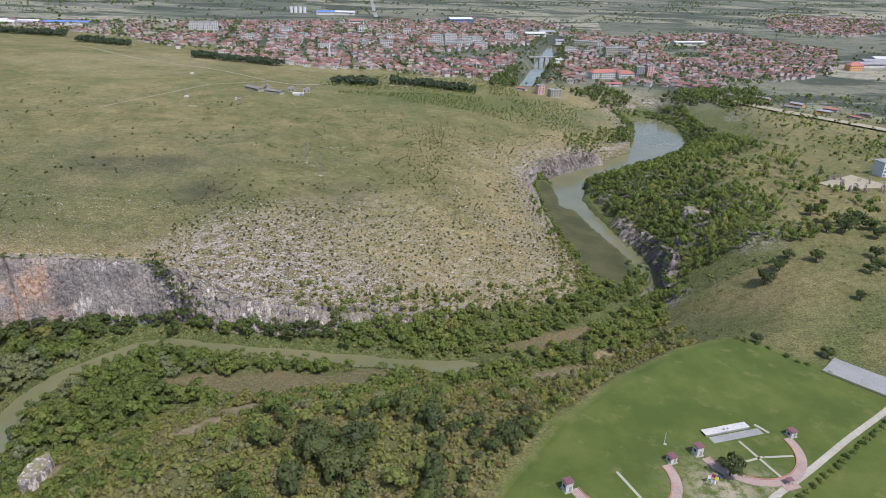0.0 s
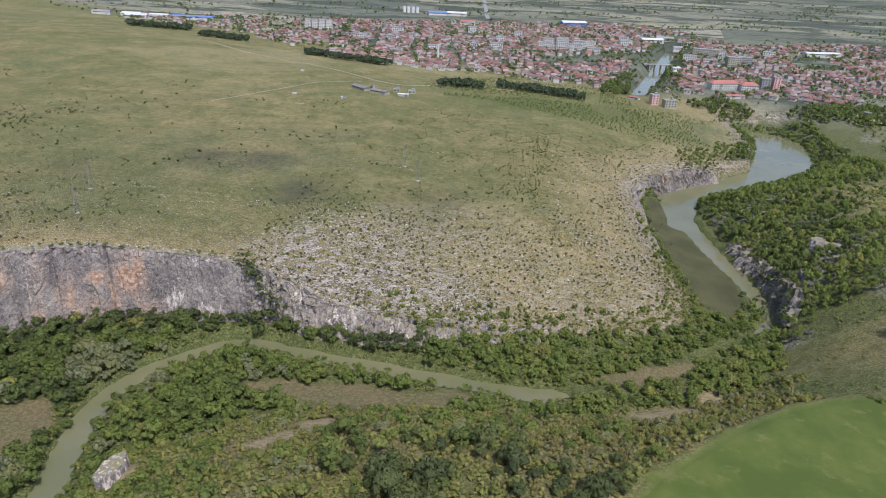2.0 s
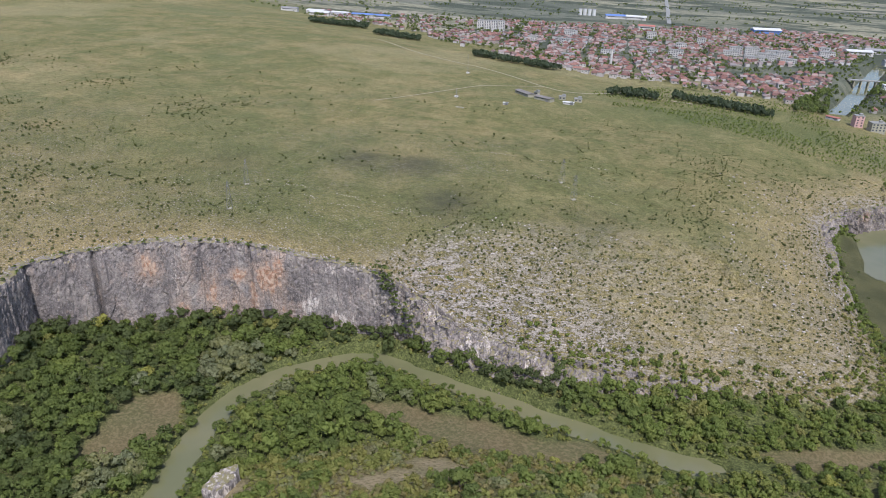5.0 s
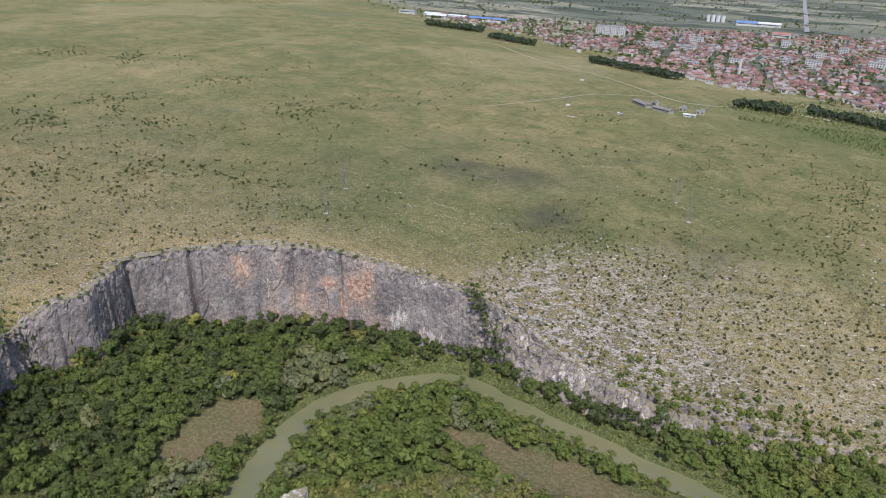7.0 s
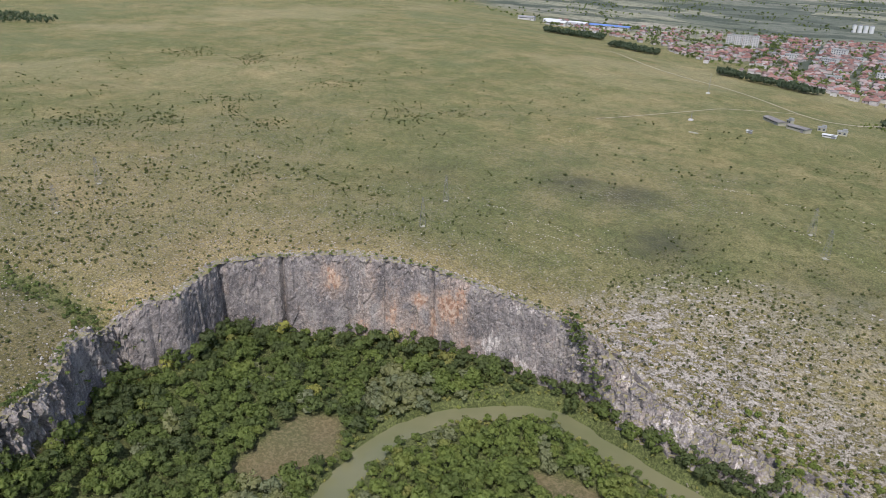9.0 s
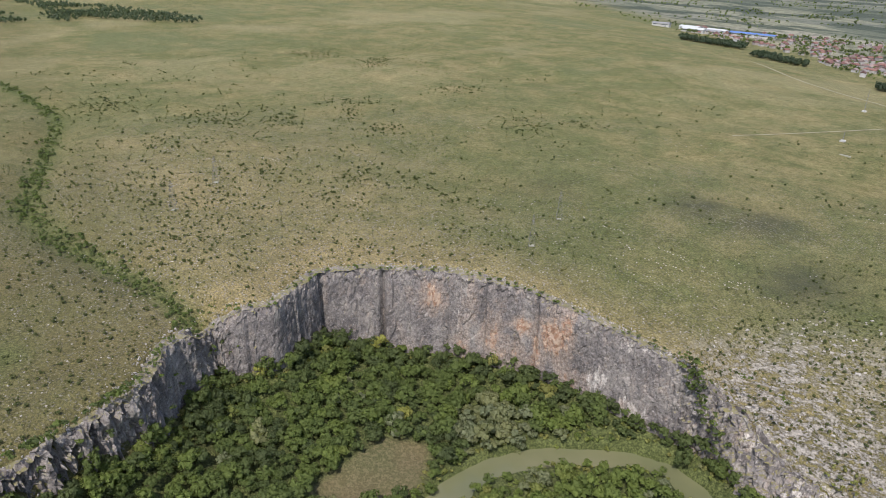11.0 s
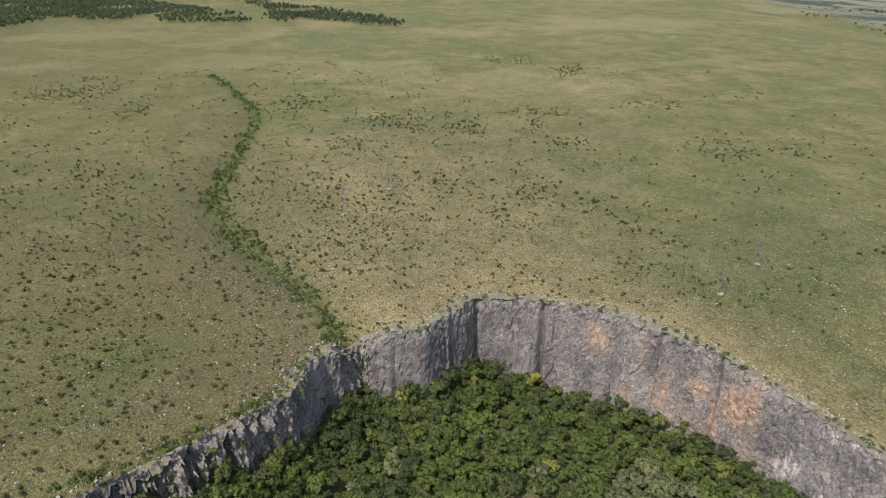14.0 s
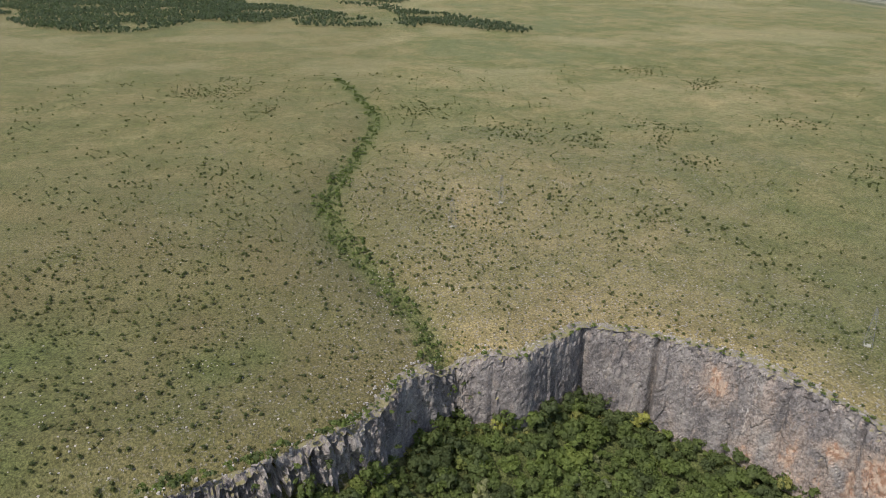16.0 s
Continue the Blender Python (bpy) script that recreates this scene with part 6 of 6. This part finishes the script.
    ob = part("substation_yard", box(311, 520, ground_height(311, 520) + 0.1, 46, 40, 0.4, 0.0, 0.6), DIRT)
    tagged(ob, "pale gravel yard of the substation", "yard", kind="structure")
    for n in range(24):
        x, y = 311 + random.uniform(-19, 19), 520 + random.uniform(-17, 17)
        t = base("switchgear", x, y, ground_height(x, y), random.uniform(0, 90), "grey steel switchgear frame in gravel yard", "switchgear", "switchgear of the substation")
        h = random.uniform(2.5, 6)
        part("frame", add_box(box(-1.2, 0, h / 2, 0.25, 0.25, h), 1.2, 0, h / 2, 0.25, 0.25, h), STEEL, t)
        part("beam", box(0, 0, h, 3.2, 0.35, 0.35), STEEL, t)
        part("insulator", box(0, 0, h * 0.35, 1.2, 1.0, h * 0.6, 0.1), PINK_PAVE, t)


big_buildings()
build_town()

strip("main_road", [(304, 985), (347, 962), (375, 909), (410, 863), (447, 822), (479, 780), (540, 710), (660, 590), (820, 450)], 9.0, 1.7, DIRT, "pale dusty main road leading out of town", "road", step=8)
strip("far_road", [(-205, 1800), (-213, 1860), (-253, 2142), (-300, 2460), (-370, 2960)], 5.0, 1.5, GREY_SLAB, "straight pale road across the plain", "road", step=20)
strip("farm_track", [(-90, 930), (-120, 912), (-148, 893), (-170, 858), (-196, 842), (-224, 852), (-340, 928), (-430, 960), (-560, 1060)], 1.6, 0.35, DIRT, "pale dirt track across the plateau", "track", step=4)
strip("dirt_track", [(-148, 893), (-140, 905), (-118, 898), (-60, 900)], 2.2, 0.4, DIRT, "pale dirt track across the plateau", "track", step=4)
strip("foot_path", [(-224, 852), (-279, 788), (-291, 742), (-330, 640)], 0.9, 0.3, DIRT, "thin pale path in dry grass", "path", step=4)


# ---- far trees ----
FAR_TREE = [leafy(14, 3, 0.4, 0.95, 80 + s) for s in range(6)]


def fill(poly, step, seed):
    poly = np.array(poly, float)
    x, y, r = jittered(poly[:, 0].min(), poly[:, 0].max(), poly[:, 1].min(), poly[:, 1].max(), step, seed)
    k = inside(x, y, poly)
    return x[k], y[k], r


PINES = [leafy(22, 4, 0.4, 1.0, 180 + s, 3, 0.5) for s in range(5)]


def woods(name, polys, step, size, mat, low, high, label, near=1.0, trees=FAR_TREE):
    xs, ys = [], []
    for n, poly in enumerate(polys):
        x, y, r = fill(np.array(poly) * near, step, 60 + n)
        gap = (rough(x, y, 130) > -0.55) & (r.uniform(0, 1, x.shape) < 0.85) & ~inside(x, y, LAKE) & (line_distance(x, y, LAKE, True) > 4)
        xs.append(x[gap])
        ys.append(y[gap])
    x, y = np.concatenate(xs), np.concatenate(ys)
    r = np.random.default_rng(len(x))
    rad = size * r.uniform(0.7, 1.3, len(x))
    leaf_cloud(name, trees, x, y, terrain(x, y) + rad * 0.9, rad, rad * 1.4, r.uniform(low, high, len(x)), mat, label, "woodland")


woods("pine_belt", [[(-790, 1225), (-690, 1268), (-660, 1210), (-760, 1180)], [(-640, 1170), (-530, 1160), (-515, 1130), (-600, 1130)],
                    [(-395, 1070), (-300, 1045), (-205, 1010), (-205, 985), (-300, 1018), (-390, 1042)], [(-160, 900), (-105, 912), (-100, 885), (-155, 872)],
                    [(-85, 930), (-10, 925), (40, 905), (30, 890), (-20, 900), (-85, 910)]], 4.6, 3.4, PINE, 0, 0.6, "dark belt of planted pines below the plateau", trees=PINES)
woods("plantation", [[(150, 960), (200, 1000), (240, 960), (215, 930)],
                     [(300, 985), (420, 1010), (400, 900), (340, 900)], [(200, 880), (300, 985), (340, 960), (300, 900), (280, 930)], [(40, 960), (70, 1120), (95, 1120), (78, 960)], [(150, 1050), (150, 1240), (175, 1240), (170, 1050)], [(150, 705), (170, 760), (195, 820), (198, 760), (165, 712)]], 5.6, 2.8, LEAF, 0.0, 0.25, "mixed green woods on the slope near the dam", trees=PINES)
woods("belt_scrub", [[(-140, 830), (-20, 855), (90, 880), (190, 900), (195, 800), (150, 735), (100, 730), (30, 755), (-60, 775), (-130, 785)], [(-200, 860), (-110, 985), (60, 1000), (85, 900), (-20, 870), (-140, 850)]], 4.6, 1.15, LEAF, 0.1, 0.4, "dense green scrub between the plateau and the town")
woods("far_wood", [[(-2500, -700), (-1700, -420), (-1500, -300), (-1400, -190), (-1390, -100), (-1500, -30), (-1750, 60), (-2200, 40), (-2700, -250)],
                   [(-1600, -60), (-1500, 60), (-1390, 300), (-1430, 320), (-1560, 120), (-1660, -20)], [(-1500, 390), (-1400, 430), (-1250, 530), (-1290, 570), (-1450, 500)],
                   [(-1450, 320), (-1380, 380), (-1470, 420), (-1540, 380)], [(-1627, -26), (-1473, 321), (-1667, 251), (-1894, 120), (-1986, -56)], [(-1933, 257), (-1812, 346), (-1443, 397), (-1356, 570), (-1638, 459), (-1897, 358)], [(-2050, 300), (-1900, 420), (-1950, 460), (-2100, 360)]], 7.2, 3.4, PINE, 0.2, 1, "dark far woodland on the grass plain", 0.95)


def scatter_far():
    x, y, r = jittered(-1500, 1600, 700, 3000, 24, 99)
    low = y + 0.45 * x > 960
    dens = 0.18 + 0.5 * rough(x, y, 260)
    town = inside(x, y, TOWN) | inside(x, y, TOWN_EAST)
    dens = np.where(town, 0.6, dens)
    near_river = line_distance(x, y, UPSTREAM) < 45
    dens = np.where(near_river, 0.9, dens)
    east = (y + 0.45 * x <= 960) & (x > 230)
    keep = (r.uniform(0, 1, x.shape) < np.where(low, dens, np.where(east, 0.4, 0))) & (line_distance(x, y, UPSTREAM) > 17) & ~inside(x, y, LAKE) & (line_distance(x, y, LAKE, True) > 9)
    x, y = x[keep], y[keep]
    n = np.where(inside(x, y, TOWN) | inside(x, y, TOWN_EAST), r.integers(4, 10, len(x)), r.integers(1, 4, len(x)))
    x, y = np.repeat(x, n) + r.normal(0, 8, n.sum()), np.repeat(y, n) + r.normal(0, 8, n.sum())
    dry = ~inside(x, y, LAKE) & (line_distance(x, y, UPSTREAM) > 14)
    x, y = x[dry], y[dry]
    rad = r.uniform(2.0, 4.2, len(x))
    leaf_cloud("town_trees", FAR_TREE, x, y, terrain(x, y) + rad * 0.8, rad, rad * 1.2, np.clip(r.normal(0.1, 0.13, len(x)), 0, 0.5), LEAF, "scattered green trees between houses and fields", "trees")
    # scrub east of the gorge and out on the plateau
    x, y, r = jittered(150, 620, 380, 1000, 6.5, 101)
    d, sheer, wide, north = sides_at(x, y)
    keep = ~inside(x, y, VALLEY) & ~north & (r.uniform(0, 1, x.shape) < 0.22 + 0.5 * smooth(rough(x, y, 120), -0.1, 0.5) * smooth(y, 470, 560)) & (d > 50) & (np.hypot(x - 311, y - 520) > 32) & ~((x > 190) & (y < 520))
    x, y = x[keep], y[keep]
    rad = r.uniform(1.3, 3.2, len(x))
    leaf_cloud("east_scrub", FAR_TREE, x, y, terrain(x, y) + rad * 0.6, rad, rad, np.clip(r.normal(0.3, 0.2, len(x)), 0, 0.9), LEAF, "green scrub and small trees east of the gorge", "scrub")


scatter_far()


def field_shrubs():
    """Thin bushes in the meadow east of the turf."""
    x, y, r = jittered(112, 420, 285, 520, 4.0, 131)
    d, sheer, wide, north = sides_at(x, y)
    keep = ~inside(x, y, VALLEY) & ~north & (d > 14) & (line_distance(x, y, LAWN, True) > 6) & (r.uniform(0, 1, x.shape) < 0.03 + 0.3 * smooth(rough(x, y, 40), 0.35, 0.8) + 0.35 * (1 - smooth(d, 18, 40)))
    x, y = x[keep], y[keep]
    rad = r.uniform(0.5, 1.3, len(x))
    leaf_cloud("meadow_shrubs", [leafy(32, 4, 0.33, 0.8, 140 + s) for s in range(4)], x, y, terrain(x, y) + rad * 0.4, rad, rad, r.uniform(0.4, 0.8, len(x)), LEAF, "low olive bushes scattered in dry meadow", "shrubs")


field_shrubs()
